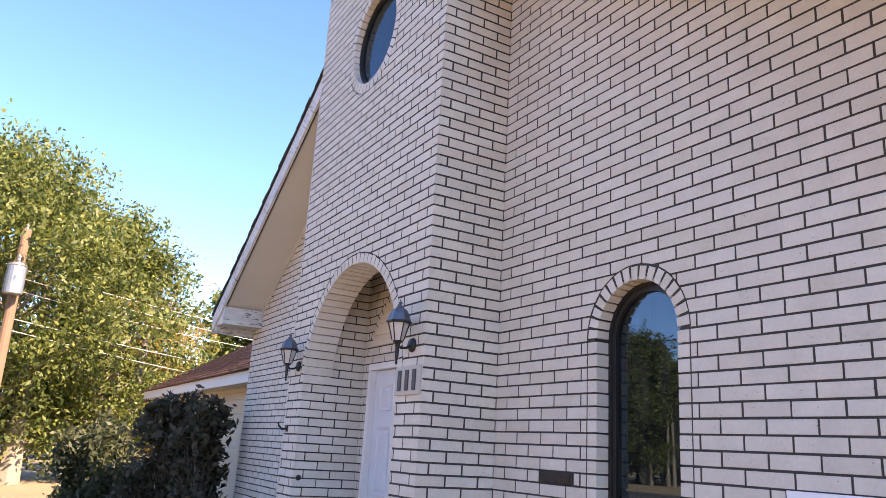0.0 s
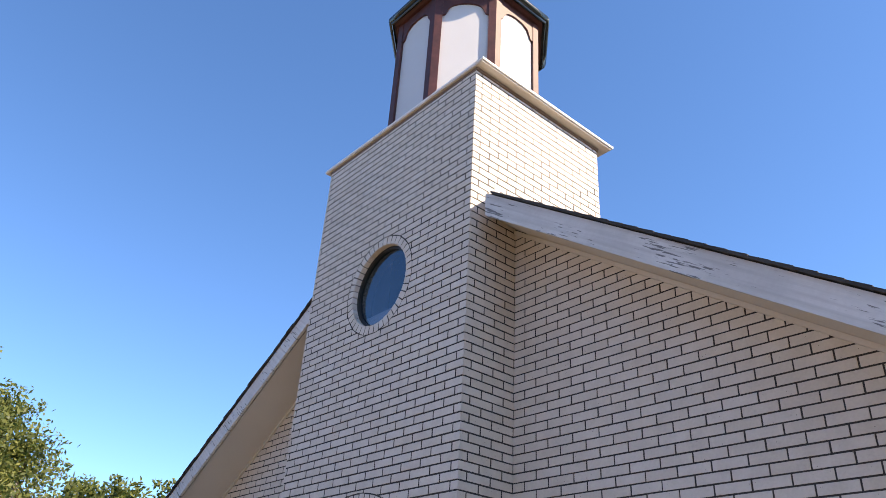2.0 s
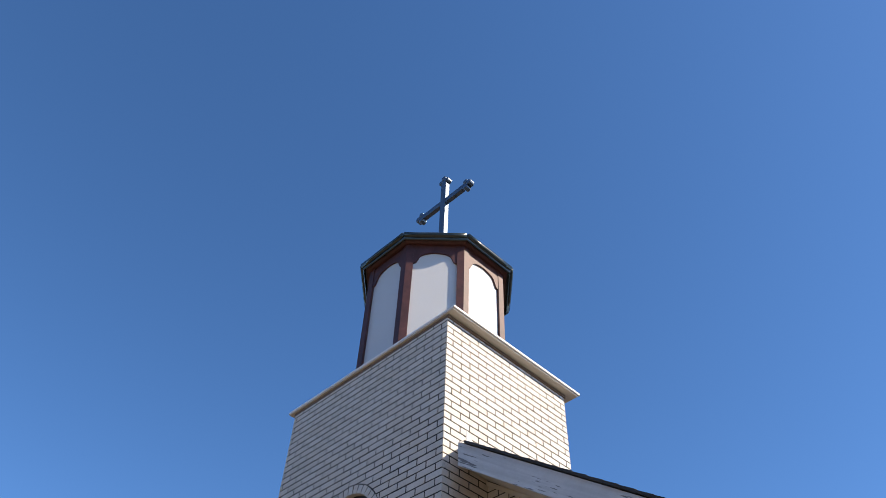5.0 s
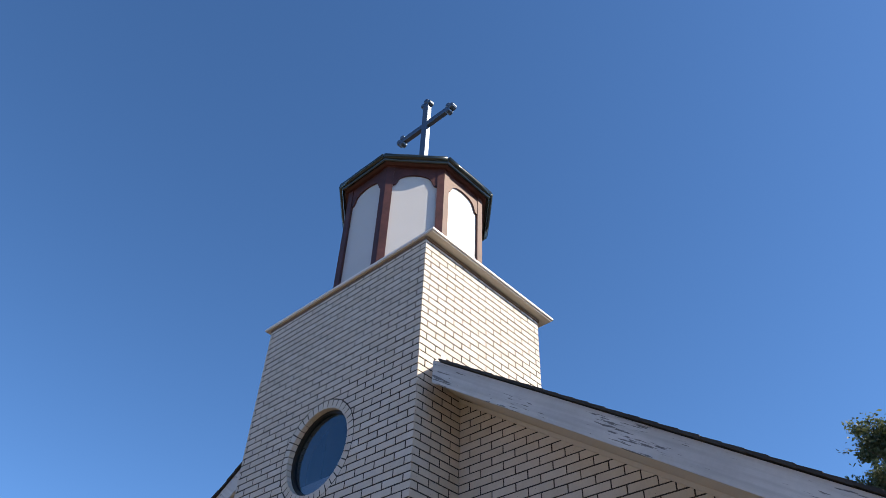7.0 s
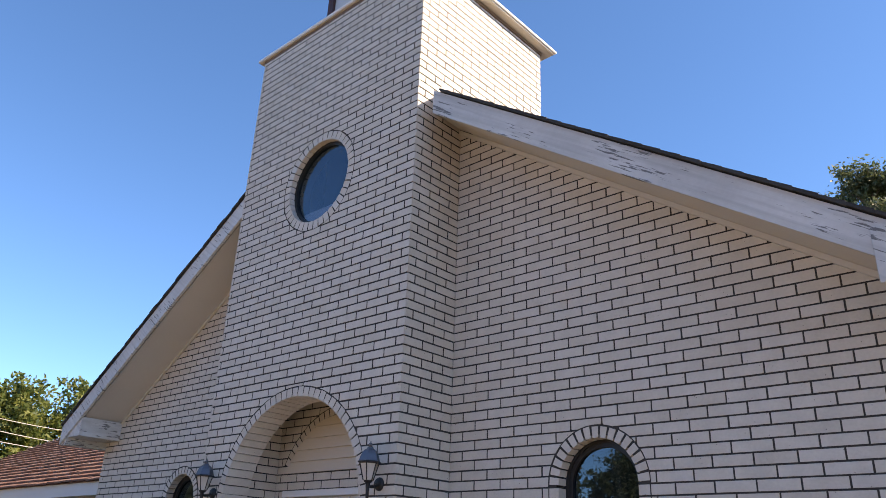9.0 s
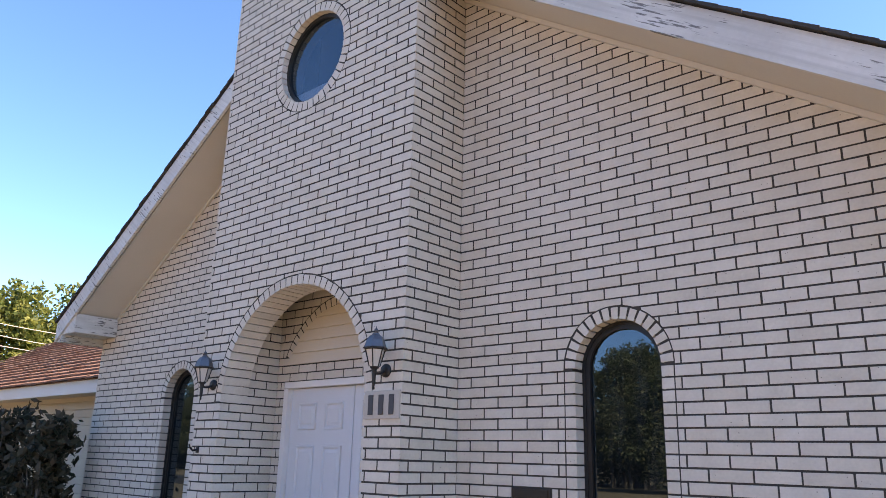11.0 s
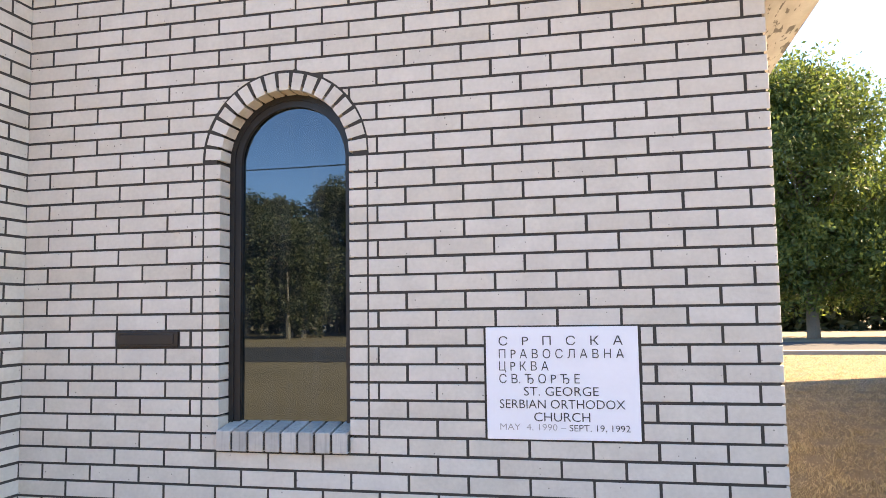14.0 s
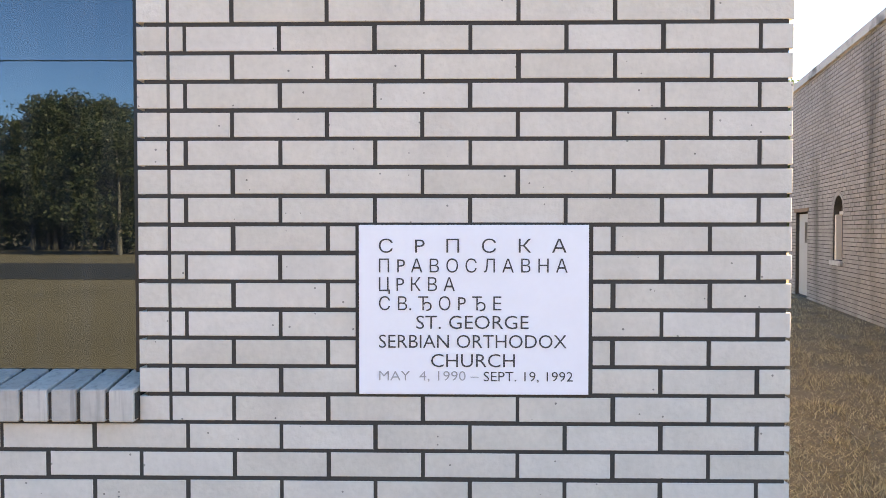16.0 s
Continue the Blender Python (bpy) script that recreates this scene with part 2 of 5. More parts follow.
asphalt_mat = material("asphalt", (0.045, 0.045, 0.047), rough=0.9, grain=0.25, grain_scale=40, stain=0.2, stain_scale=0.3, bump=0.4)
grass_mat = material("dry_grass_ground", (0.265, 0.208, 0.132), rough=0.95, grain=0.55, grain_scale=16, stain=0.6, stain_scale=0.3, bump=1.0, tint=(0.165, 0.125, 0.077))
side_grass_mat = material("worn_grass_ground", (0.175, 0.122, 0.06), rough=0.95, grain=0.55, grain_scale=16, stain=0.5, stain_scale=0.5, bump=1.0, tint=(0.09, 0.065, 0.036))
blade_mat = leaf_material("dry_grass_blades", (0.60, 0.49, 0.31), (0.16, 0.12, 0.07))
bark_mat = material("grey_bark", (0.13, 0.11, 0.09), rough=0.95, grain=0.3, grain_scale=20, stain=0.3, bump=0.8)
pale_bark_mat = material("pale_oak_bark", (0.22, 0.19, 0.155), rough=0.95, grain=0.3, grain_scale=20, stain=0.3, bump=0.8)
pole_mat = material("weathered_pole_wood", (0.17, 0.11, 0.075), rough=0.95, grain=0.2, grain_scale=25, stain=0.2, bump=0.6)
wire_mat = material("pale_wire", (0.40, 0.38, 0.34), rough=0.5, grain=0.05, stain=0.05, bump=0)
teal_mat = material("teal_cover", (0.10, 0.30, 0.26), rough=0.6, grain=0.1, stain=0.15, bump=0.2)
leaf_green = leaf_material("oak_leaves", (0.04, 0.075, 0.018), (0.21, 0.23, 0.06))
leaf_yellow = leaf_material("autumn_leaves", (0.16, 0.15, 0.03), (0.38, 0.25, 0.07))
leaf_bright = leaf_material("bright_leaves", (0.035, 0.07, 0.02), (0.15, 0.19, 0.045))
leaf_dark = leaf_material("shrub_leaves", (0.022, 0.038, 0.016), (0.10, 0.11, 0.055))
leaf_woods = leaf_material("woods_leaves", (0.07, 0.095, 0.045), (0.20, 0.21, 0.11))
leaf_red = leaf_material("reddish_shrub_leaves", (0.025, 0.032, 0.016), (0.13, 0.10, 0.065))
cap_mat = material("cap_underside", (0.55, 0.51, 0.46), rough=0.8, grain=0.1, stain=0.2)
leaf_pine = leaf_material("pine_needles", (0.04, 0.065, 0.03), (0.13, 0.15, 0.075))

# ---- mesh helpers ----
Z0, C, JOINT = 1.6, 0.0757, 0.0112      # a bed joint's height, course height, joint width
LEN = 0.2526                             # brick and joint
GROUND = 0.10


def mesh_from(name, verts, faces, mat, smooth=False):
    me = bpy.data.meshes.new(name)
    me.from_pydata([tuple(v) for v in verts], [], faces)
    me.materials.append(mat)
    if smooth:
        me.polygons.foreach_set("use_smooth", [True] * len(me.polygons))
    me.update()
    return me


def part(name, bm, mat, parent=None, label="", smooth=False):
    """Links a bmesh as one object, a part of parent where one is given."""
    bmesh.ops.recalc_face_normals(bm, faces=bm.faces)
    me = bpy.data.meshes.new(name)
    bm.to_mesh(me)
    bm.free()
    me.materials.append(mat)
    if smooth:
        me.polygons.foreach_set("use_smooth", [True] * len(me.polygons))
    ob = new(name, me)
    if parent:
        ob.parent = parent
    if label:
        ob["label"] = label
    return ob


def root(name, x=0, y=0, z=0, label="", category="", group="", kind=""):
    ob = new(name)
    ob.location = (x, y, z)
    return tagged(ob, label, category, group, kind)


def box(bm, x0, x1, y0, y1, z0, z1, bevel=0.0, m=None):
    r = bmesh.ops.create_cube(bm, size=1)
    t = Matrix.Translation(((x0 + x1) / 2, (y0 + y1) / 2, (z0 + z1) / 2)) @ Matrix.Diagonal((x1 - x0, y1 - y0, z1 - z0, 1))
    bmesh.ops.transform(bm, matrix=(m @ t) if m else t, verts=r["verts"])
    if bevel:
        bmesh.ops.bevel(bm, geom=list({e for v in r["verts"] for e in v.link_edges}), offset=bevel, segments=2, affect="EDGES", profile=0.5)


def box_bm(*a, **k):
    bm = bmesh.new()
    box(bm, *a, **k)
    return bm


def lathe(bm, profile, n=16, m=Matrix(), turn=0.0):
    """A turned body about z from (radius, height) pairs, closed at both ends."""
    rings = []
    for r, z in profile:
        rings.append([bm.verts.new(m @ Vector((r * math.cos(turn + 2 * math.pi * i / n), r * math.sin(turn + 2 * math.pi * i / n), z))) for i in range(n)])
    for a, b in zip(rings, rings[1:]):
        for i in range(n):
            bm.faces.new((a[i], a[(i + 1) % n], b[(i + 1) % n], b[i]))
    bm.faces.new(list(reversed(rings[0])))
    bm.faces.new(rings[-1])


def lathe_bm(profile, n=16, m=Matrix(), turn=0.0):
    bm = bmesh.new()
    lathe(bm, profile, n, m, turn)
    return bm


def tube(bm, pts, radii, n=8):
    rings = []
    for i, p in enumerate(pts):
        p = Vector(p)
        d = (Vector(pts[min(i + 1, len(pts) - 1)]) - Vector(pts[max(i - 1, 0)])).normalized()
        q = d.to_track_quat("Z", "Y")
        rings.append([bm.verts.new(p + q @ Vector((radii[i] * math.cos(2 * math.pi * k / n), radii[i] * math.sin(2 * math.pi * k / n), 0))) for k in range(n)])
    for a, b in zip(rings, rings[1:]):
        for k in range(n):
            bm.faces.new((a[k], a[(k + 1) % n], b[(k + 1) % n], b[k]))
    bm.faces.new(list(reversed(rings[0])))
    bm.faces.new(rings[-1])


def sheet(outline, holes, place, depth):
    """A wall of some thickness from an outline with holes in (u, v); place(u, v, n) gives the world point, n along the outward normal."""
    bm = bmesh.new()
    edges = []
    for loop in [outline] + list(holes):
        vs = [bm.verts.new(place(u, v, 0)) for u, v in loop]
        edges += [bm.edges.new((vs[i], vs[(i + 1) % len(vs)])) for i in range(len(vs))]
    bmesh.ops.triangle_fill(bm, edges=edges, use_beauty=True)
    r = bmesh.ops.extrude_face_region(bm, geom=bm.faces[:])
    d = Vector(place(0, 0, -depth)) - Vector(place(0, 0, 0))
    bmesh.ops.translate(bm, vec=d, verts=[v for v in r["geom"] if isinstance(v, bmesh.types.BMVert)])
    return bm


def arc(cx, cz, r, a0, a1, n):
    return [(cx + r * math.cos(radians(a0 + (a1 - a0) * i / n)), cz + r * math.sin(radians(a0 + (a1 - a0) * i / n))) for i in range(n + 1)]


# ---- brickwork ----
def clip_half(poly, a, b, c):
    """Keeps the part of a polygon where a*u + b*v <= c."""
    out = []
    for i, p in enumerate(poly):
        q = poly[(i + 1) % len(poly)]
        fp, fq = a * p[0] + b * p[1] - c, a * q[0] + b * q[1] - c
        if fp <= 0:
            out.append(p)
        if (fp < 0 < fq) or (fq < 0 < fp):
            s = fp / (fp - fq)
            out.append((p[0] + s * (q[0] - p[0]), p[1] + s * (q[1] - p[1])))
    return out


def cut_circle(poly, cx, cz, r):
    """Takes a disc away from a brick's outline, following the curve."""
    if all(math.hypot(u - cx, v - cz) < r for u, v in poly):
        return []
    us, vs = [p[0] for p in poly], [p[1] for p in poly]
    u0, u1, v0, v1 = min(us), max(us), min(vs), max(vs)
    nu, nv = max(abs(cx - (u0 + u1) / 2) - (u1 - u0) / 2, 0), max(abs(cz - (v0 + v1) / 2) - (v1 - v0) / 2, 0)
    if math.hypot(nu, nv) >= r:
        return poly
    dense = []
    for i, p in enumerate(poly):
        q = poly[(i + 1) % len(poly)]
        n = max(1, int(math.hypot(q[0] - p[0], q[1] - p[1]) / 0.012))
        dense += [(p[0] + (q[0] - p[0]) * k / n, p[1] + (q[1] - p[1]) * k / n) for k in range(n)]
    out = []
    for u, v in dense:
        d = math.hypot(u - cx, v - cz)
        if d < r:
            s = r / max(d, 1e-6)
            u, v = cx + (u - cx) * s, cz + (v - cz) * s
            if not (u0 - 1e-4 <= u <= u1 + 1e-4 and v0 - 1e-4 <= v <= v1 + 1e-4):
                continue
        if not out or math.hypot(u - out[-1][0], v - out[-1][1]) > 0.003:
            out.append((u, v))
    if len(out) > 1 and math.hypot(out[0][0] - out[-1][0], out[0][1] - out[-1][1]) < 0.003:
        out.pop()
    return out


def area(poly):
    return 0.5 * sum(p[0] * q[1] - q[0] * p[1] for p, q in zip(poly, poly[1:] + poly[:1]))


def courses(u0, u1, k0, k1, even, odd, keep, from_right=True, joint=JOINT):
    """Running bond between u0 and u1 for the courses k0 to k1; keep(poly) gives the pieces that stay."""
    out = []
    for k in range(k0, k1):
        v0, v1 = Z0 + k * C + joint / 2, Z0 + (k + 1) * C - joint / 2
        off = even if k % 2 == 0 else odd
        if from_right:
            ends = [u1] + [u1 - off - LEN * i for i in range(int((u1 - u0) / LEN) + 2)]
            ends = [e for e in ends if e > u0 + 0.03] + [u0]
            ends.reverse()
        else:
            ends = [u0] + [u0 + off + LEN * i for i in range(int((u1 - u0) / LEN) + 2)]
            ends = [e for e in ends if e < u1 - 0.03] + [u1]
        for a, b in zip(ends, ends[1:]):
            j = random.uniform(-0.0012, 0.0012)
            ra = a + (joint / 2 if a > u0 + 1e-6 else 0)
            rb = b - (joint / 2 if b < u1 - 1e-6 else 0)
            for poly in keep([(ra + j, v0 + j * 0.6), (rb + j, v0 + j), (rb + j, v1 + j), (ra + j, v1 + j * 0.7)]):
                if len(poly) >= 3 and abs(area(poly)) > 0.0004:
                    out.append(poly)
    return out


def no_rect(poly, u0, u1, v0, v1):
    """What is left of a brick beside a rectangle."""
    vm = sum(p[1] for p in poly) / len(poly)
    if not v0 < vm < v1:
        return [poly]
    a = clip_half(poly, 1, 0, u0)
    b = clip_half(poly, -1, 0, -u1)
    return [q for q in (a, b) if len(q) >= 3]


def ring(cx, cz, r0, r1, a0, a1, n, gap=0.009):
    """The wedges of an arch or a round."""
    out = []
    step = (a1 - a0) / n
    for i in range(n):
        g = math.degrees(gap / 2 / r0)
        b0, b1 = a0 + i * step + g, a0 + (i + 1) * step - g
        jr = random.uniform(-0.004, 0.004)
        out.append([(cx + r * math.cos(radians(b)), cz + r * math.sin(radians(b))) for r, b in
                    ((r0, b0), (r1 + jr, b0 + g * 0.25), (r1 + jr, b1 - g * 0.25), (r0, b1))])
    return out


def prism(poly, place, depth, proud=0.0):
    """A piece with a worn front edge: verts and faces."""
    if area(poly) < 0:
        poly = poly[::-1]
    n = len(poly)
    cu, cv = sum(p[0] for p in poly) / n, sum(p[1] for p in poly) / n
    hw = max((max(p[0] for p in poly) - min(p[0] for p in poly)) / 2, 0.01)
    hh = max((max(p[1] for p in poly) - min(p[1] for p in poly)) / 2, 0.01)
    su, sv = 1 - 0.0013 / hw, 1 - 0.0013 / hh
    front = [place(cu + (u - cu) * su, cv + (v - cv) * sv, proud) for u, v in poly]
    edge = [place(u, v, proud - 0.0013) for u, v in poly]
    back = [place(u, v, -depth) for u, v in poly]
    faces = [tuple(range(n))]
    for i in range(n):
        j = (i + 1) % n
        faces.append((n + i, n + j, j, i))
        faces.append((2 * n + i, 2 * n + j, n + j, n + i))
    return front + edge + back, faces


def joined(name, polys, place, depth, mat, parent, label=""):
    verts, faces = [], []
    for poly in polys:
        v, f = prism(poly, place, depth, random.uniform(-0.0004, 0.0014))
        o = len(verts)
        verts += v
        faces += [tuple(i + o for i in g) for g in f]
    ob = new(name, mesh_from(name, verts, faces, mat))
    ob.parent = parent
    return tagged(ob, label, kind="stuff")


def single(polys, place, depth, parent, name="brick", mat=None):
    """Bricks as objects of their own; alike ones share a mesh."""
    cache = {}
    for poly in polys:
        n = len(poly)
        cu, cv = sum(p[0] for p in poly) / n, sum(p[1] for p in poly) / n
        local = [(u - cu, v - cv) for u, v in poly]
        key = tuple((round(u / 0.003), round(v / 0.003)) for u, v in local)
        base = Vector(place(0, 0, 0))
        if key not in cache:
            v, f = prism(local, lambda a, b, c: tuple(Vector(place(a, b, c)) - base), depth)
            cache[key] = mesh_from(name, v, f, mat or brick_mat)
        ob = new(name, cache[key])
        ob.parent = parent
        p = Vector(place(cu, cv, random.uniform(-0.0004, 0.0014)))
        ob.location = p
    return


def front(y):
    return lambda u, v, n: (u, y - n, v)


def face_right(x):
    return lambda u, v, n: (x + n, u, v)

# ---- the church: plan ----
XI, XT = -3.37, -6.03            # tower's right and left face
XL, XR = -9.52, 0.0              # the front's ends
YT, YB = -0.595, 1.34            # tower's front and back
TOP = 7.353                       # top of the tower's brickwork
RX, RZ = -4.60, 6.69             # ridge
SR, SL = 0.676, 0.625            # fall of the right and left slope
YR = -0.53                       # rake's front
DEEP = 15.0
WXR, WXL, WR, WSPRING, WSILL = -2.038, -7.435, 0.308, 2.367, Z0 - 7 * C
AX, AR, ASPRING = -4.70, 0.94, 2.211
PORCH = 0.37
CX, CZ, CR = -4.72, 5.312, 0.445
PX0, PX1, PZ0, PZ1 = -1.141, -0.529, Z0 - 6 * C, Z0


def roof_z(x):
    return RZ - (x - RX) * SR if x > RX else RZ - 0.20 + (x - RX) * SL


def under_rake(poly, drop=0.24):
    poly = clip_half(poly, SR, 1, RZ + RX * SR - drop)
    return clip_half(poly, -SL, 1, RZ - 0.20 - RX * SL - drop) if len(poly) >= 3 else []


def window_cut(poly, cx):
    """What stays of a brick round an arched window and its stacked edge bricks."""
    out = []
    for q in no_rect(poly, cx - WR - 0.088, cx + WR + 0.088, WSILL - 0.001, WSPRING):
        q = cut_circle(q, cx, WSPRING, WR + 0.09) if max(p[1] for p in q) > WSPRING - 0.02 and min(p[1] for p in q) > WSPRING - 0.06 else q
        if len(q) >= 3:
            out.append(q)
    return out


def window_outline(cx, grow, bottom):
    return [(cx + WR + grow, bottom)] + arc(cx, WSPRING, WR + grow, 0, 180, 24) + [(cx - WR - grow, bottom)]


# ---- ground and roads ----
bm = bmesh.new()
bmesh.ops.create_grid(bm, x_segments=40, y_segments=40, size=600)
bmesh.ops.translate(bm, vec=(0, 0, GROUND), verts=bm.verts)
ground = tagged(part("ground", bm, grass_mat), "dry straw-coloured lawn round the church", "ground", kind="structure")
lawn_side = tagged(part("lawn_side", box_bm(0.02, 60, -1.2, 23.4, GROUND - 0.2, GROUND + 0.005), side_grass_mat), "worn brown lawn between the church and the hall", "lawn", kind="structure")
road_front = tagged(part("road", box_bm(-300, 300, -30.5, -20, GROUND - 0.2, GROUND + 0.02), asphalt_mat), "grey asphalt street in front of the church", "road", kind="structure")
road_back = tagged(part("road", box_bm(0.5, 300, 23.9, 33.0, GROUND - 0.2, GROUND + 0.02), asphalt_mat), "grey asphalt street behind the lawn", "road", kind="structure")
kerb_back = tagged(part("kerb", box_bm(0.5, 300, 23.4, 23.9, GROUND - 0.2, GROUND + 0.14, bevel=0.02), concrete_mat), "pale concrete kerb along the street", "kerb", kind="structure")
road_left = tagged(part("road", box_bm(-54, -46, -24, 120, GROUND - 0.2, GROUND + 0.025), asphalt_mat), "grey asphalt side street", "road", kind="structure")

# ---- church walls ----
H = 0.0017                       # depth of the joints
wall_front = tagged(part("wall_front", sheet(
    [(XI + 0.0, GROUND - 0.1), (XR - 0.012, GROUND - 0.1), (XR - 0.012, roof_z(0) - 0.2), (XI, roof_z(XI) - 0.2)],
    [window_outline(WXR, 0.02, WSILL + 0.03)], lambda u, v, n: (u, H - n, v), 0.25), mortar_mat),
    "front wall of white brick with dark recessed joints", "wall", kind="structure")
wall_front_left = tagged(part("wall_front_left", sheet(
    [(XL + 0.012, GROUND - 0.1), (XT, GROUND - 0.1), (XT, roof_z(XT) - 0.2), (XL + 0.012, roof_z(XL) - 0.2)],
    [window_outline(WXL, 0.02, WSILL + 0.03)], lambda u, v, n: (u, H - n, v), 0.25), mortar_mat),
    "front wall of white brick beside the tower", "wall", kind="structure")
JL, JR = AX - AR, AX + AR
wall_tower_front = tagged(part("wall_tower_front", sheet(
    [(XT + 0.012, GROUND - 0.1), (JL - 0.02, GROUND - 0.1)] + arc(AX, ASPRING, AR + 0.02, 180, 0, 40) + [(JR + 0.02, GROUND - 0.1), (XI - 0.012, GROUND - 0.1), (XI - 0.012, TOP), (XT + 0.012, TOP)],
    [arc(CX, CZ, CR + 0.02, 0, 360, 48)[:-1]], lambda u, v, n: (u, YT + H - n, v), 0.27), mortar_mat),
    "tower front of white brick with an arched porch and a round window", "wall", kind="structure")
wall_tower_right = tagged(part("wall_tower_right", sheet(
    [(YT + 0.03, GROUND - 0.1), (YB - 0.012, GROUND - 0.1), (YB - 0.012, TOP), (YT + 0.03, TOP)], [], lambda u, v, n: (XI - H + n, u, v), 0.2), mortar_mat),
    "side of the white brick tower", "wall", kind="structure")
wall_tower_left = tagged(part("wall_tower_left", box_bm(XT, XT + 0.2, YT + 0.02, YB, GROUND - 0.1, TOP), brick_joined_mat), "side of the white brick tower", "wall", kind="structure")
wall_tower_back = tagged(part("wall_tower_back", box_bm(XT + 0.2, XI - 0.25, YB - 0.2, YB, GROUND, TOP), brick_joined_mat), "back of the white brick tower", "wall", kind="structure")
wall_right = tagged(part("wall_right", sheet([(0.0, GROUND - 0.1), (DEEP, GROUND - 0.1), (DEEP, roof_z(0) - 0.2), (0.0, roof_z(0) - 0.2)], [],
    lambda u, v, n: (XR - H + n, u + 0.03, v), 0.25), mortar_mat), "long side wall of white brick", "wall", kind="structure")
wall_left = tagged(part("wall_left", box_bm(XL, XL + 0.25, 0.02, DEEP, GROUND - 0.1, roof_z(XL) - 0.2), brick_joined_mat), "long side wall of white brick", "wall", kind="structure")
wall_back = tagged(part("wall_back", box_bm(XL, XR, DEEP, DEEP + 0.25, GROUND - 0.1, 3.5), brick_joined_mat), "rear wall of the church", "wall", kind="structure")
# unseen inner wall and floor, added near-black so the windows look into darkness
wall_inner = tagged(part("wall_inner", box_bm(XL + 0.3, XR - 0.3, 2.2, 2.3, GROUND, 4.4), interior_mat), "unseen near-black sheet added behind the church windows", "wall", kind="structure")
floor = tagged(part("floor", box_bm(XL + 0.25, XR - 0.25, 0.26, DEEP, GROUND, PORCH - 0.01), interior_mat), "unseen floor inside the church, near-black like an unlit room", "floor", kind="structure")

# ---- porch ----
wall_porch_left = tagged(part("wall_porch_left", sheet([(YT + 0.28, GROUND), (0.008, GROUND), (0.008, 3.42), (YT + 0.28, 3.42)], [], lambda u, v, n: (JL - H + n, u, v), 0.2), mortar_mat),
    "brick side wall of the porch", "wall", kind="structure")
wall_porch_right = tagged(part("wall_porch_right", box_bm(JR, JR + 0.2, YT + 0.28, 0.0, GROUND, 3.42), brick_joined_mat), "brick side wall of the porch", "wall", kind="structure")
ceiling_porch = tagged(part("ceiling_porch", box_bm(JL - 0.2, JR + 0.2, YT + 0.28, 0.24, 3.42, 3.5), cream_mat), "cream porch ceiling", "ceiling", kind="structure")
floor_porch = tagged(part("floor_porch", box_bm(JL + 0.004, JR - 0.004, YT - 0.15, 0.26, GROUND - 0.1, PORCH, bevel=0.008), concrete_mat), "bare concrete porch slab", "floor", kind="structure")
DX0, DX1, DTOP = -5.53, -3.79, Z0 + 11 * C
wall_porch_back = tagged(part("wall_porch_back", sheet(
    [(JL, PORCH), (DX0, PORCH), (DX0, DTOP), (DX1, DTOP), (DX1, PORCH), (JR, PORCH), (JR, 3.42), (JL, 3.42)], [], lambda u, v, n: (u, H - n, v), 0.2), mortar_mat),
    "brick back wall of the porch round the door", "wall", kind="structure")

# ---- roof ----
def slope(name, x0, x1, y0, y1, lift, thick, mat, label, cat):
    b = bmesh.new()
    pts = [(x0, roof_z(x0)), (x1, roof_z(x1)), (x1, roof_z(x1) - thick), (x0, roof_z(x0) - thick)]
    f = [b.verts.new((x, y0, z + lift)) for x, z in pts]
    g = [b.verts.new((x, y1, z + lift)) for x, z in pts]
    b.faces.new(f)
    b.faces.new(g[::-1])
    for i in range(4):
        b.faces.new((f[i], g[i], g[(i + 1) % 4], f[(i + 1) % 4]))
    return tagged(part(name, b, mat), label, cat, kind="structure")


EX, EXL = 0.37, -9.65            # eaves' tips
roof_right_back = slope("roof_deck_right", RX, EX, YB, DEEP + 0.4, 0.0, 0.06, shingle_mat, "roof deck of the church", "roof")
roof_left_back = slope("roof_deck_left", EXL, RX, YB, DEEP + 0.4, 0.0, 0.06, shingle_mat, "roof deck of the church", "roof")
roof_right_front = slope("roof_deck_right", XI, EX, 0.0, YB, 0.0, 0.06, shingle_mat, "roof deck of the church", "roof")
roof_right_verge = slope("roof_deck_right", XI + 0.17, EX, YR, 0.0, 0.0, 0.06, shingle_mat, "roof deck of the church", "roof")
# the clipped corner of the verge where it meets the tower
b = bmesh.new()
corner = [(XI + 0.17, YR), (XI + 0.17, 0.0), (XI + 0.002, 0.0), (XI + 0.002, YR + 0.19)]
up = [b.verts.new((x, y, roof_z(x) + 0.015)) for x, y in corner]
dn = [b.verts.new((x, y, roof_z(x) - 0.20)) for x, y in corner]
b.faces.new(up)
b.faces.new(dn[::-1])
for i in range(4):
    b.faces.new((up[i], dn[i], dn[(i + 1) % 4], up[(i + 1) % 4]))
verge_corner = tagged(part("verge_corner", b, soffit_mat), "cream boxed corner of the verge against the tower", "trim", kind="structure")
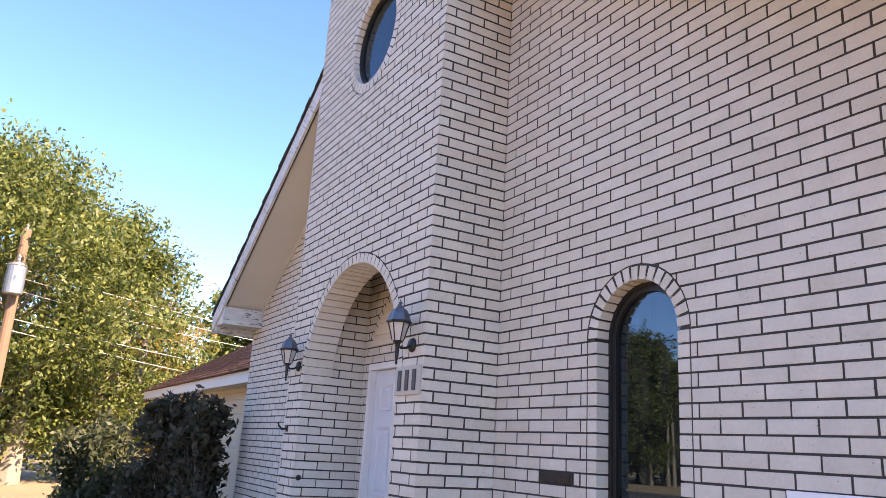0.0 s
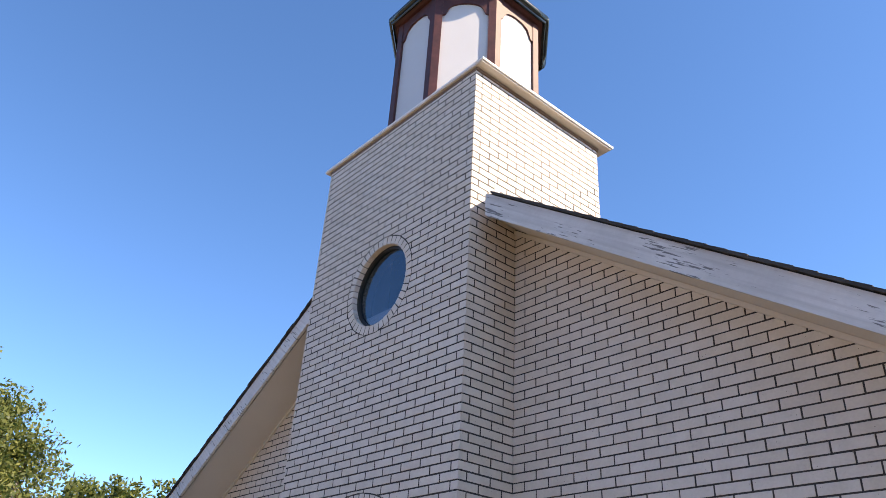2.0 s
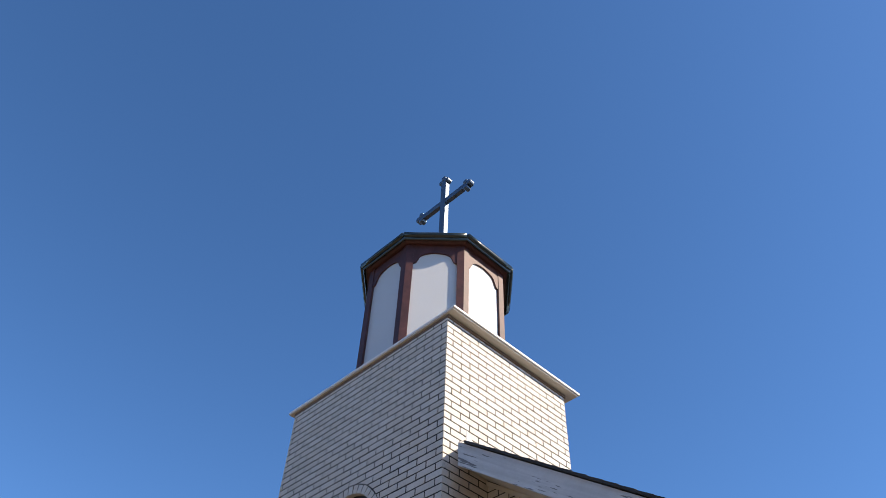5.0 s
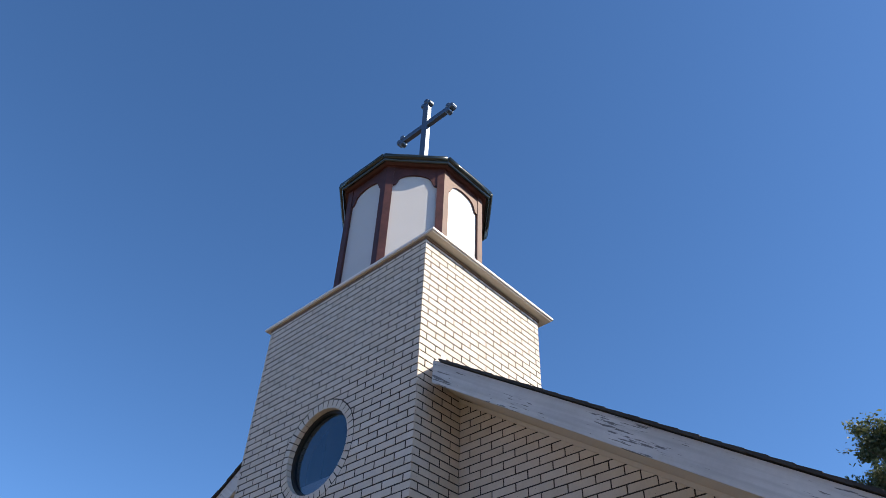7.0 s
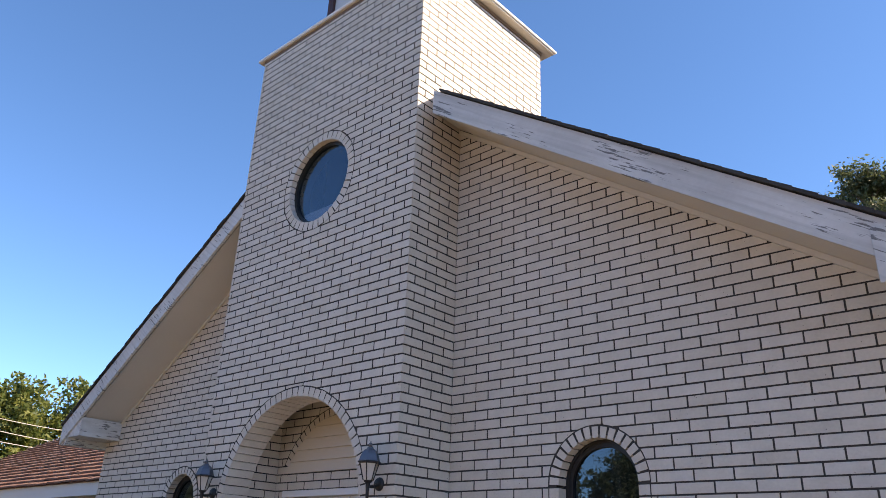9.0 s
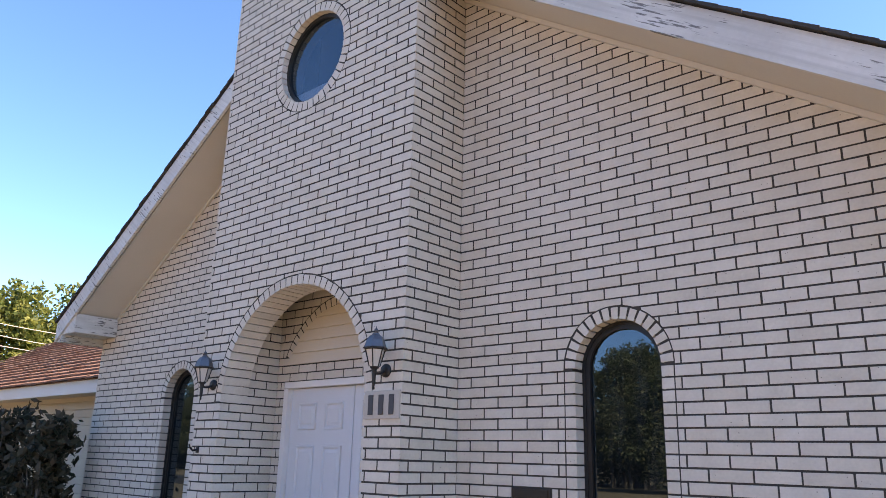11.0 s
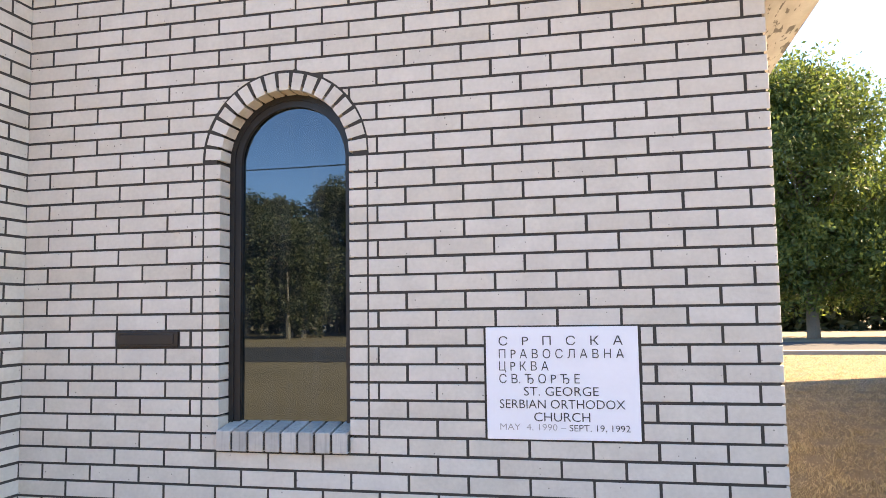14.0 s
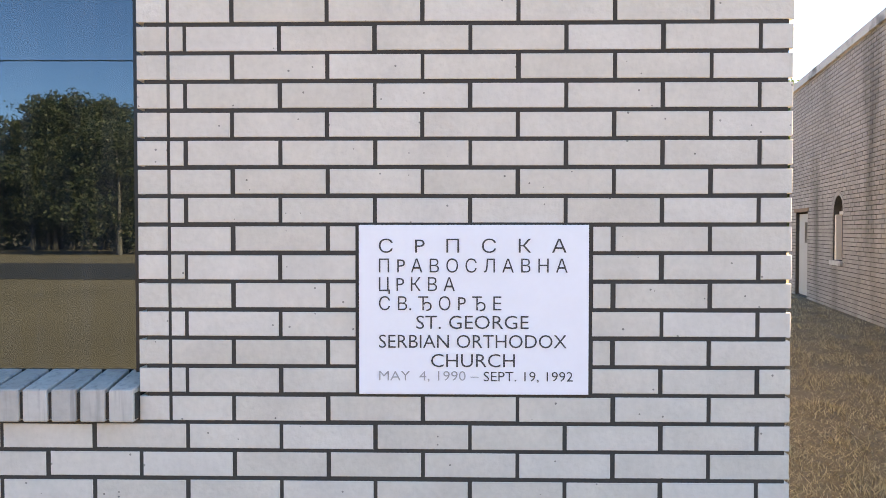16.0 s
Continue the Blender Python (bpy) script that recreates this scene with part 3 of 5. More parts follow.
# smear of old sealant above the roof line
b = bmesh.new()
smear = [(0.05 + 0.11 * i, 0.035 + 0.055 * abs(math.sin(i * 2.3 + 0.6)) + 0.10 * (i == 0)) for i in range(9)]
lo = [(YR + 0.19 + u * 0.9, roof_z(XI) + 0.005) for u, _ in smear]
hi = [(YR + 0.19 + u * 0.9, roof_z(XI) + 0.04 + v) for u, v in smear]
vs = [[b.verts.new((XI + d, y, z)) for y, z in loop] for d in (0.0, 0.006) for loop in (lo, hi)]
for k in range(len(lo) - 1):
    b.faces.new((vs[2][k], vs[2][k + 1], vs[3][k + 1], vs[3][k]))
    b.faces.new((vs[1][k], vs[3][k], vs[3][k + 1], vs[1][k + 1]))
b.faces.new((vs[0][0], vs[2][0], vs[3][0], vs[1][0]))
b.faces.new((vs[0][-1], vs[1][-1], vs[3][-1], vs[2][-1]))
roof_sealant = tagged(part("roof_sealant", b, white_mat), "ragged smear of white sealant above the roof line", "sealant", kind="structure")
roof_left_front = slope("roof_deck_left", EXL, XT, YR, YB, 0.0, 0.06, shingle_mat, "roof deck of the church", "roof")
soffit_right = slope("soffit_right", XI + 0.172, EX - 0.03, YR + 0.03, 0.0, -0.19, 0.02, soffit_mat, "cream soffit under the rake", "soffit")
soffit_left = slope("soffit_left", EXL + 0.03, XT, YR + 0.03, 0.0, -0.19, 0.02, soffit_mat, "cream soffit under the rake", "soffit")
frieze_right = slope("frieze_right", XI, XR, -0.022, 0.0, -0.212, 0.045, soffit_mat, "cream frieze board against the bricks", "trim")
frieze_left = slope("frieze_left", XL, XT, -0.022, 0.0, -0.212, 0.045, soffit_mat, "cream frieze board against the bricks", "trim")
fascia_right = slope("fascia_right", XI + 0.16, EX, YR - 0.03, YR, -0.015, 0.235, fascia_mat, "weathered white rake board with peeling paint", "trim")
fascia_left = slope("fascia_left", EXL, XT - 0.02, YR - 0.03, YR, -0.015, 0.235, fascia_mat, "weathered white rake board", "trim")
# shingle courses lapping over the rake
verts, faces = [], []
for x0, x1, side in ((XI, EX + 0.02, 1), (EXL - 0.02, XT, -1)):
    n = int(abs(x1 - x0) / 0.125)
    for i in range(n):
        a, b = x0 + (x1 - x0) * i / n, x0 + (x1 - x0) * (i + 1) / n
        y0 = YR - 0.05 - random.uniform(0, 0.012)
        if XI - 0.01 < a < XI + 0.16:
            y0 = YR + 0.17 - (a - XI)
        za, zb = roof_z(a) + (0.018 if side > 0 else 0.024), roof_z(b) + (0.024 if side > 0 else 0.018)
        o = len(verts)
        verts += [(a, y0, za - 0.02), (b, y0, zb - 0.03), (b, y0, zb), (a, y0, za), (a, DEEP, za - 0.02), (b, DEEP, zb - 0.03), (b, DEEP, zb), (a, DEEP, za)]
        faces += [tuple(o + k for k in f) for f in ((0, 1, 2, 3), (3, 2, 6, 7), (0, 4, 5, 1), (1, 5, 6, 2), (0, 3, 7, 4), (7, 6, 5, 4))]
roof_shingles = new("roof_shingles", mesh_from("roof_shingles", verts, faces, shingle_mat))
tagged(roof_shingles, "dark asphalt shingles with a ragged edge", "roof", kind="structure")


def eave_return(x0, x1, label):
    """The boxed end of an eave, running back along the side wall."""
    b = bmesh.new()
    lo = roof_z(x1 if x1 > RX else x0) - 0.26
    pts = [(x0, lo), (x1, lo), (x1, roof_z(x1) - 0.05), (x0, roof_z(x0) - 0.05)]
    f = [b.verts.new((x, YR - 0.004, z)) for x, z in pts]
    g = [b.verts.new((x, DEEP + 0.2, z)) for x, z in pts]
    b.faces.new(f)
    b.faces.new(g[::-1])
    for i in range(4):
        b.faces.new((f[i], g[i], g[(i + 1) % 4], f[(i + 1) % 4]))
    return tagged(part("eave_box", b, peeled_mat), label, "trim", kind="structure")


eave_right = eave_return(XR + 0.004, EX - 0.01, "boxed white eave along the side wall")
eave_left = eave_return(EXL + 0.01, XL - 0.004, "boxed white eave along the side wall")
# boxed return of the rake at the left eave
b = bmesh.new()
pts = [(EXL + 0.015, 3.17), (-9.16, 3.17), (-9.16, roof_z(-9.16) - 0.24), (EXL + 0.015, roof_z(EXL) - 0.1)]
f = [b.verts.new((x, YR - 0.006, z)) for x, z in pts]
g = [b.verts.new((x, -0.004, z)) for x, z in pts]
b.faces.new(f)
b.faces.new(g[::-1])
for i in range(4):
    b.faces.new((f[i], g[i], g[(i + 1) % 4], f[(i + 1) % 4]))
rake_return = tagged(part("rake_return", b, fascia_mat), "white boxed return at the foot of the rake", "trim", kind="structure")
# the joint cover where the rake board is pieced
part("joint_cover", box_bm(-0.03, 0.10, YR - 0.042, YR - 0.031, roof_z(0.03) - 0.36, roof_z(0.03) - 0.06, bevel=0.004), peeled_mat, fascia_right)

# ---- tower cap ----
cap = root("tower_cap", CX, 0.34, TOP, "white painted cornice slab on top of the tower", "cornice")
# the brown band below the slab paints in the shade under the cornice
# the dark top sheet is unseen, added to stop sun bouncing onto the cupola
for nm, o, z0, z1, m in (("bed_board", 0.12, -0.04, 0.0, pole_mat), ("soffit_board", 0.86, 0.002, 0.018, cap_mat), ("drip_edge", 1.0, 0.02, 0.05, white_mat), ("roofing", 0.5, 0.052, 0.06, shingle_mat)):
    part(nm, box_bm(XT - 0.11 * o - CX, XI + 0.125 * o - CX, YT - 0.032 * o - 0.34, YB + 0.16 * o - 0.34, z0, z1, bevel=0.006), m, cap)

# ---- cupola ----
KX, KY, KZ, KA = -4.68, 0.42, TOP + 0.06, 0.90
KH = 1.87
cupola = root("cupola", KX, KY, KZ, "eight-sided cupola with white panels and red-brown posts", "cupola")
side = 2 * KA * math.tan(math.pi / 8)
for i in range(8):
    m = Matrix.Rotation(math.pi / 4 * i, 4, "Z")
    hw = side / 2
    pb = box_bm(-hw + 0.02, hw - 0.02, -KA + 0.03, -KA + 0.06, 0.0, KH, m=m)
    pane_part = part("panel", pb, panel_mat, cupola)
    # shaped head board over the panel
    hb = bmesh.new()
    z1, drop = KH - 0.02, 0.34
    lobe = [(0.06, 0.005), (0.085, 0.0), (0.115, 0.006), (0.135, 0.024), (0.14, 0.045), (0.15, 0.062)]
    low = [(-hw + u, z1 - drop + v) for u, v in lobe]
    low += [(-(hw - 0.16) * math.cos(math.pi * k / 14), z1 - drop + 0.068 + 0.125 * math.sin(math.pi * k / 14) ** 0.8) for k in range(1, 14)]
    low += [(hw - u, z1 - drop + v) for u, v in reversed(lobe)]
    top = [(u, z1) for u, _ in low]
    vs = [[hb.verts.new(m @ Vector((u, y, z))) for u, z in loop] for y in (-KA + 0.005, -KA + 0.03) for loop in (low, top)]
    for k in range(len(low) - 1):
        hb.faces.new((vs[0][k], vs[0][k + 1], vs[1][k + 1], vs[1][k]))
        hb.faces.new((vs[2][k], vs[3][k], vs[3][k + 1], vs[2][k + 1]))
        hb.faces.new((vs[0][k], vs[2][k], vs[2][k + 1], vs[0][k + 1]))
    part("head_board", hb, brown_mat, pane_part)
    pm = Matrix.Rotation(math.pi / 4 * (i + 0.5), 4, "Z")
    rr = KA / math.cos(math.pi / 8)
    pbm = bmesh.new()
    for s in (-1, 1):
        box(pbm, -0.005 if s > 0 else -0.085, 0.085 if s > 0 else 0.005, -0.015, 0.03, 0.0, KH, m=pm @ Matrix.Translation((0, -rr + 0.012, 0)) @ Matrix.Rotation(s * math.pi / 8, 4, "Z"))
    part("corner_post", pbm, brown_mat, cupola)
part("core", lathe_bm([(KA * 0.97, 0.0), (KA * 0.97, KH)], 8, turn=math.pi / 8), panel_mat, cupola)
part("sill_ring", lathe_bm([(KA * 1.10, 0.0), (KA * 1.10, 0.05)], 8, turn=math.pi / 8), brown_mat, cupola)
ko = 1 / math.cos(math.pi / 8)
part("cornice_ring", lathe_bm([(0.93 * ko, KH - 0.03), (0.96 * ko, KH), (0.965 * ko, KH + 0.03), (0.965 * ko, KH + 0.05)], 8, turn=math.pi / 8), brown_mat, cupola)
part("dome", lathe_bm([(0.97 * ko, KH + 0.0), (0.99 * ko, KH - 0.03), (1.0 * ko, KH - 0.02), (1.012 * ko, KH + 0.012), (1.008 * ko, KH + 0.045), (0.99 * ko, KH + 0.075), (0.97 * ko, KH + 0.11), (0.84 * ko, KH + 0.27), (0.6 * ko, KH + 0.42), (0.3 * ko, KH + 0.54), (0.05, KH + 0.62)], 8, turn=math.pi / 8), dome_mat, cupola)

for i in range(8):
    # rolled metal edge of each roof side, the ends lapping unevenly
    m = Matrix.Rotation(math.pi / 4 * i, 4, "Z")
    he = 1.005 * math.tan(math.pi / 8)
    b = bmesh.new()
    tube(b, [m @ Vector((u, -1.005, KH + 0.04 + d)) for u, d in ((-he * 1.01, 0.004), (-he * 0.5, -0.003), (0, 0.002), (he * 0.5, 0.0), (he * 0.97, 0.006))], [0.042, 0.045, 0.046, 0.045, 0.043], 12)
    part("edge_roll", b, dome_mat, cupola, smooth=True)

cross = root("cross", KX + 0.05, KY + 0.02, KZ + KH + 0.55, "blue-grey metal cross with trefoil ends on the cupola", "cross")
TOPZ = 11.80 - (KZ + KH + 0.55)
post = part("post", box_bm(-0.055, 0.055, -0.045, 0.045, 0.0, TOPZ - 0.06, bevel=0.008), cross_mat, cross)
AZ = 11.22 - (KZ + KH + 0.55)
arm = part("arm", box_bm(-0.50, 0.50, -0.036, 0.036, AZ - 0.052, AZ + 0.052, bevel=0.008), cross_mat, cross)


def trefoil(m):
    """Three short drums with rounded rims, as cast."""
    b = bmesh.new()
    for dx, dz, rr in ((0, 0.062, 0.052), (-0.062, -0.005, 0.047), (0.062, -0.005, 0.047)):
        lathe(b, [(rr - 0.012, -0.052), (rr, -0.04), (rr, 0.04), (rr - 0.012, 0.052)], 14, m @ pose(dx, 0, dz, 90, 0, 0))
    box(b, -0.05, 0.05, -0.042, 0.042, -0.06, 0.03, 0.006, m)
    return b


for nm, mm in (("trefoil", Matrix.Translation((0, 0, TOPZ - 0.06))), ("trefoil", pose(0.50, 0, AZ, 0, 90, 0)), ("trefoil", pose(-0.50, 0, AZ, 0, -90, 0))):
    part(nm, trefoil(mm), cross_mat, post if mm.translation.x == 0 else arm)

# ---- windows ----
def arched_window(name, cx, label):
    w = root(name, cx, 0.0, WSILL, label, "window", kind="structure")

    def shape(r_out, r_in, y0, y1, nm, mat):
        b = bmesh.new()
        bot_o, bot_i = 0.055, 0.055 + (r_out - r_in)
        sp = WSPRING - WSILL
        lo = [(r_out, bot_o)] + arc(0, sp, r_out, 0, 180, 28) + [(-r_out, bot_o)]
        li = [(r_in, bot_i)] + arc(0, sp, r_in, 0, 180, 28) + [(-r_in, bot_i)]
        vs = [[b.verts.new((u, y, v)) for u, v in loop] for y in (y0, y1) for loop in (lo, li)]
        n = len(lo)
        for i in range(n):
            j = (i + 1) % n
            b.faces.new((vs[0][i], vs[0][j], vs[1][j], vs[1][i]))
            b.faces.new((vs[2][i], vs[3][i], vs[3][j], vs[2][j]))
            b.faces.new((vs[1][i], vs[1][j], vs[3][j], vs[3][i]))
            b.faces.new((vs[0][i], vs[2][i], vs[2][j], vs[0][j]))
        return part(nm, b, mat, w)

    shape(WR + 0.02, WR - 0.022, 0.092, 0.15, "window_frame", frame_mat)
    shape(WR - 0.020, WR - 0.052, 0.10, 0.14, "inner_frame", frame_mat)
    b = bmesh.new()
    lo = [(WR - 0.03, 0.09)] + arc(0, WSPRING - WSILL, WR - 0.03, 0, 180, 28) + [(-WR + 0.03, 0.09)]
    f = b.faces.new([b.verts.new((u, 0.122, v)) for u, v in lo])
    pane = part("pane", b, glass_mat, w)
    pane.visible_shadow = False
    part("inner_sill", box_bm(-WR - 0.02, WR + 0.02, 0.03, 0.148, 0.045, 0.062), pewter_mat, w)
    return w


window_1 = arched_window("window_1", WXR, "tall round-arched window with dark bronze frame and reflecting glass")
window_2 = arched_window("window_2", WXL, "tall round-arched window with dark bronze frame beside the tower")
window_3 = root("window_3", CX, YT, CZ, "round tower window with dark frame", "window", kind="structure")
b = bmesh.new()
rings = [[b.verts.new((r * math.cos(2 * math.pi * i / 48), y, r * math.sin(2 * math.pi * i / 48))) for i in range(48)] for r, y in ((CR + 0.02, 0.062), (CR - 0.03, 0.062), (CR - 0.03, 0.11), (CR + 0.02, 0.11))]
for q in range(4):
    for i in range(48):
        b.faces.new((rings[q][i], rings[q][(i + 1) % 48], rings[(q + 1) % 4][(i + 1) % 48], rings[(q + 1) % 4][i]))
part("window_frame", b, frame_mat, window_3)
b = bmesh.new()
b.faces.new([b.verts.new(((CR - 0.02) * math.cos(2 * math.pi * i / 48), 0.085, (CR - 0.02) * math.sin(2 * math.pi * i / 48))) for i in range(48)])
part("pane", b, circle_glass_mat, window_3).visible_shadow = False
part("interior_ledge", box_bm(-0.4, 0.4, 0.13, 0.30, -CR - 0.02, -CR + 0.2), white_mat, window_3)
# added backing sheet, near-black so the round window shows an unlit room
tower_inner = tagged(part("tower_inner", box_bm(XT + 0.25, XI - 0.25, 0.3, 0.35, 3.6, TOP - 0.05), interior_mat), "unseen near-black sheet added inside the tower behind its round window", "wall", kind="structure")

# ---- door ----
door_1 = root("door_1", AX, 0.0, PORCH, "white six-panel double door with dark handle set in the porch", "door", kind="structure")
fx0, fx1 = DX0 - AX, DX1 - AX
H2 = DTOP - PORCH
for x0, x1 in ((fx0 + 0.002, fx0 + 0.065), (fx1 - 0.065, fx1 - 0.002)):
    part("jamb", box_bm(x0, x1, 0.0, 0.12, 0.0, H2 - 0.062, bevel=0.004), white_mat, door_1)
part("head", box_bm(fx0 + 0.002, fx1 - 0.002, 0.0, 0.12, H2 - 0.06, H2 - 0.002, bevel=0.004), white_mat, door_1)
part("threshold", box_bm(fx0 + 0.066, fx1 - 0.066, 0.02, 0.14, 0.0, 0.02), pewter_mat, door_1)


def leaf(x0, x1):
    """A leaf with stiles, rails and raised panels."""
    w = x1 - x0
    z0, z1 = 0.022, H2 - 0.065
    ob = part("leaf", box_bm(x0, x1, 0.055, 0.095, z0, z1, bevel=0.002), door_mat, door_1)
    st = 0.115
    pw = (w - 3 * st) / 2
    rows = ((z0 + 0.22, 0.50), (z0 + 0.87, 0.60), (z1 - 0.13 - 0.24, 0.24))
    for zz, hh in rows:
        for c in range(2):
            xa = x0 + st + c * (pw + st)
            b = bmesh.new()
            # sunk groove with a raised field
            fr = [(xa, zz), (xa + pw, zz), (xa + pw, zz + hh), (xa, zz + hh)]
            steps = ((0.0, 0.0549), (0.005, 0.043), (0.017, 0.043), (0.028, 0.0543), (0.04, 0.0543), (0.062, 0.046))
            loops = []
            for ins, yy in steps:
                loops.append([b.verts.new((x + (ins if x < xa + pw / 2 else -ins), yy, z + (ins if z < zz + hh / 2 else -ins))) for x, z in fr])
            for p, q in zip(loops, loops[1:]):
                for k in range(4):
                    b.faces.new((p[k], p[(k + 1) % 4], q[(k + 1) % 4], q[k]))
            b.faces.new(loops[-1])
            part("panel", b, door_mat, ob)
    return ob


mid = -4.605 - AX
leaf_l = leaf(fx0 + 0.067, mid - 0.002)
leaf_r = leaf(mid + 0.002, fx1 - 0.067)
part("astragal", box_bm(mid - 0.012, mid + 0.02, 0.046, 0.056, 0.022, H2 - 0.066, bevel=0.003), door_mat, door_1)
hx = -4.70 - AX
part("deadbolt", lathe_bm([(0.033, 0), (0.033, 0.012), (0.026, 0.018), (0.012, 0.02)], 20, pose(hx, 0.054, 1.384 - PORCH, 90, 0, 0)), black_mat, leaf_l, "black round deadbolt", smooth=False)
b = bmesh.new()
box(b, hx - 0.028, hx + 0.028, 0.044, 0.055, 1.13 - PORCH, 1.255 - PORCH, bevel=0.006)
box(b, hx - 0.012, hx + 0.012, 0.02, 0.045, 1.205 - PORCH, 1.215 - PORCH)
tube(b, [(hx, 0.045, 1.15 - PORCH), (hx, 0.005, 1.14 - PORCH), (hx, -0.008, 1.09 - PORCH), (hx, 0.004, 1.03 - PORCH), (hx, 0.045, 1.0 - PORCH)], [0.009, 0.01, 0.012, 0.01, 0.009], 8)
box(b, hx - 0.018, hx + 0.018, 0.044, 0.055, 0.96 - PORCH, 1.025 - PORCH, bevel=0.006)
part("handle_set", b, black_mat, leaf_l, "black thumb-latch handle set")
for zz in (0.25, 1.05, 1.85):
    part("hinge", lathe_bm([(0.008, 0), (0.008, 0.1)], 8, pose(fx0 + 0.066, 0.048, zz)), white_mat, door_1)

# arched panel of boards above the door
boards = root("arched_panel", AX, 0.0, 2.63, "cream lapped boards filling the arch above the door", "panel")
TR, TZ = 0.845, 2.27
z = Z0 + 13 * C + 0.004
while z < TZ + TR - 0.01:
    zt = min(z + 0.105, TZ + TR - 0.004)
    half = lambda v: math.sqrt(max(TR * TR - (v - TZ) ** 2, 0.0004))
    b = bmesh.new()
    pts = [(-half(z), z), (half(z), z), (half((z + zt) / 2), (z + zt) / 2), (half(zt), zt), (-half(zt), zt), (-half((z + zt) / 2), (z + zt) / 2)]
    fr = [b.verts.new((u, -0.022 + 0.022 * (v - z) / 0.105, v - 2.63)) for u, v in pts]
    bk = [b.verts.new((u, 0.03, v - 2.63)) for u, v in pts]
    b.faces.new(fr)
    b.faces.new(bk[::-1])
    for i in range(6):
        b.faces.new((fr[i], fr[(i + 1) % 6], bk[(i + 1) % 6], bk[i]))
    part("board", b, cream_mat, boards)
    z += 0.105

# ---- wall lanterns ----
def lantern(x, z, label):
    """A coach lantern: back plate, arm, stem, tapered glazed body, bell roof and finial."""
    L = root("wall_lantern", x, YT, z, label, "wall lamp", "lanterns beside the porch")
    L.scale = (0.84, 0.84, 0.84)
    part("back_plate", lathe_bm([(0.058, 0), (0.058, 0.012), (0.045, 0.03), (0.02, 0.036)], 20, pose(0, 0.002, -0.12, 90, 0, 0)), black_mat, L, smooth=False)
    b = bmesh.new()
    tube(b, [(0, -0.02, -0.12), (0, -0.06, -0.15), (0, -0.11, -0.155), (0, -0.14, -0.13)], [0.012, 0.011, 0.011, 0.012], 8)
    part("arm", b, black_mat, L)
    c = pose(0, -0.14, 0)
    part("stem", lathe_bm([(0.006, -0.29), (0.012, -0.28), (0.008, -0.265), (0.015, -0.235), (0.017, -0.16), (0.022, -0.125), (0.038, -0.112), (0.042, -0.10)], 12, c), black_mat, L, smooth=False)
    glazing = part("glass", lathe_bm([(0.043, -0.10), (0.083, 0.045)], 6, c), lamp_glass_mat, L, "frosted glass panes")
    for i in range(6):
        a = math.pi / 3 * i
        b = bmesh.new()
        tube(b, [(0.045 * math.cos(a), -0.14 + 0.045 * math.sin(a), -0.10), (0.087 * math.cos(a), -0.14 + 0.087 * math.sin(a), 0.045)], [0.005, 0.006], 6)
        part("rib", b, black_mat, glazing, "black metal glazing rib")
    part("collar", lathe_bm([(0.088, 0.04), (0.106, 0.046), (0.108, 0.056), (0.096, 0.062)], 6, c), black_mat, L)
    part("roof", lathe_bm([(0.098, 0.062), (0.090, 0.085), (0.078, 0.12), (0.056, 0.155), (0.032, 0.170), (0.030, 0.178)], 6, c), lantern_mat, L, "weathered pewter-grey bell roof")
    part("finial", lathe_bm([(0.022, 0.176), (0.024, 0.186), (0.010, 0.192), (0.017, 0.205), (0.015, 0.216), (0.005, 0.224), (0.004, 0.238)], 12, c), lantern_mat, L)
    return L


lantern(-3.535, 2.465, "black coach lantern with pewter roof beside the arch")
lantern(-5.775, 2.465, "black coach lantern with pewter roof by the tower's edge")

# ---- number plate, mail slot, hook, bell ----
plate = root("number_plate", -3.557, YT, 2.126, "pale stone plate with dark raised figures", "sign")
part("slab", box_bm(-0.178, 0.178, -0.016, 0.006, -0.098, 0.098, bevel=0.003), material("pale_stone", (0.45, 0.42, 0.38), rough=0.85, grain=0.12, stain=0.15, bump=0.4), plate)
for dx in (-0.105, 0.0, 0.105):
    part("bar", box_bm(dx - 0.024, dx + 0.024, -0.024, -0.0155, -0.07, 0.07, bevel=0.003), ink_mat, plate)
slot = root("mail_slot", -2.707, 0.0, Z0 - C / 2, "dark bronze mail slot let into the bricks", "mail slot")
part("frame", box_bm(-0.16, 0.16, -0.008, 0.02, -C / 2 + 0.002, C / 2 - 0.002, bevel=0.004), bronze_mat, slot)
part("flap", box_bm(-0.14, 0.14, -0.013, -0.0085, -0.024, 0.024, bevel=0.003), bronze_mat, slot)
hook = root("wall_hook", -5.925, YT, 1.80, "small black iron wall hook", "hook")
part("base", box_bm(-0.02, 0.02, -0.01, 0.004, -0.03, 0.03, bevel=0.003), black_mat, hook)
b = bmesh.new()
tube(b, [(0, -0.008, 0.0), (0, -0.05, -0.01), (0, -0.085, 0.02), (0, -0.09, 0.045)], [0.011, 0.01, 0.009, 0.008], 8)
part("prong", b, black_mat, hook)
bell = root("bell_push", -5.64, YT + 0.25, 1.378, "small round dark bell push on the porch reveal", "bell push")
bell.location = (JL, YT + 0.05, 1.378)
part("rose", lathe_bm([(0.024, 0), (0.024, 0.006), (0.016, 0.012), (0.006, 0.014)], 16, pose(0.001, 0, 0, 0, 90, 0)), bronze_mat, bell)

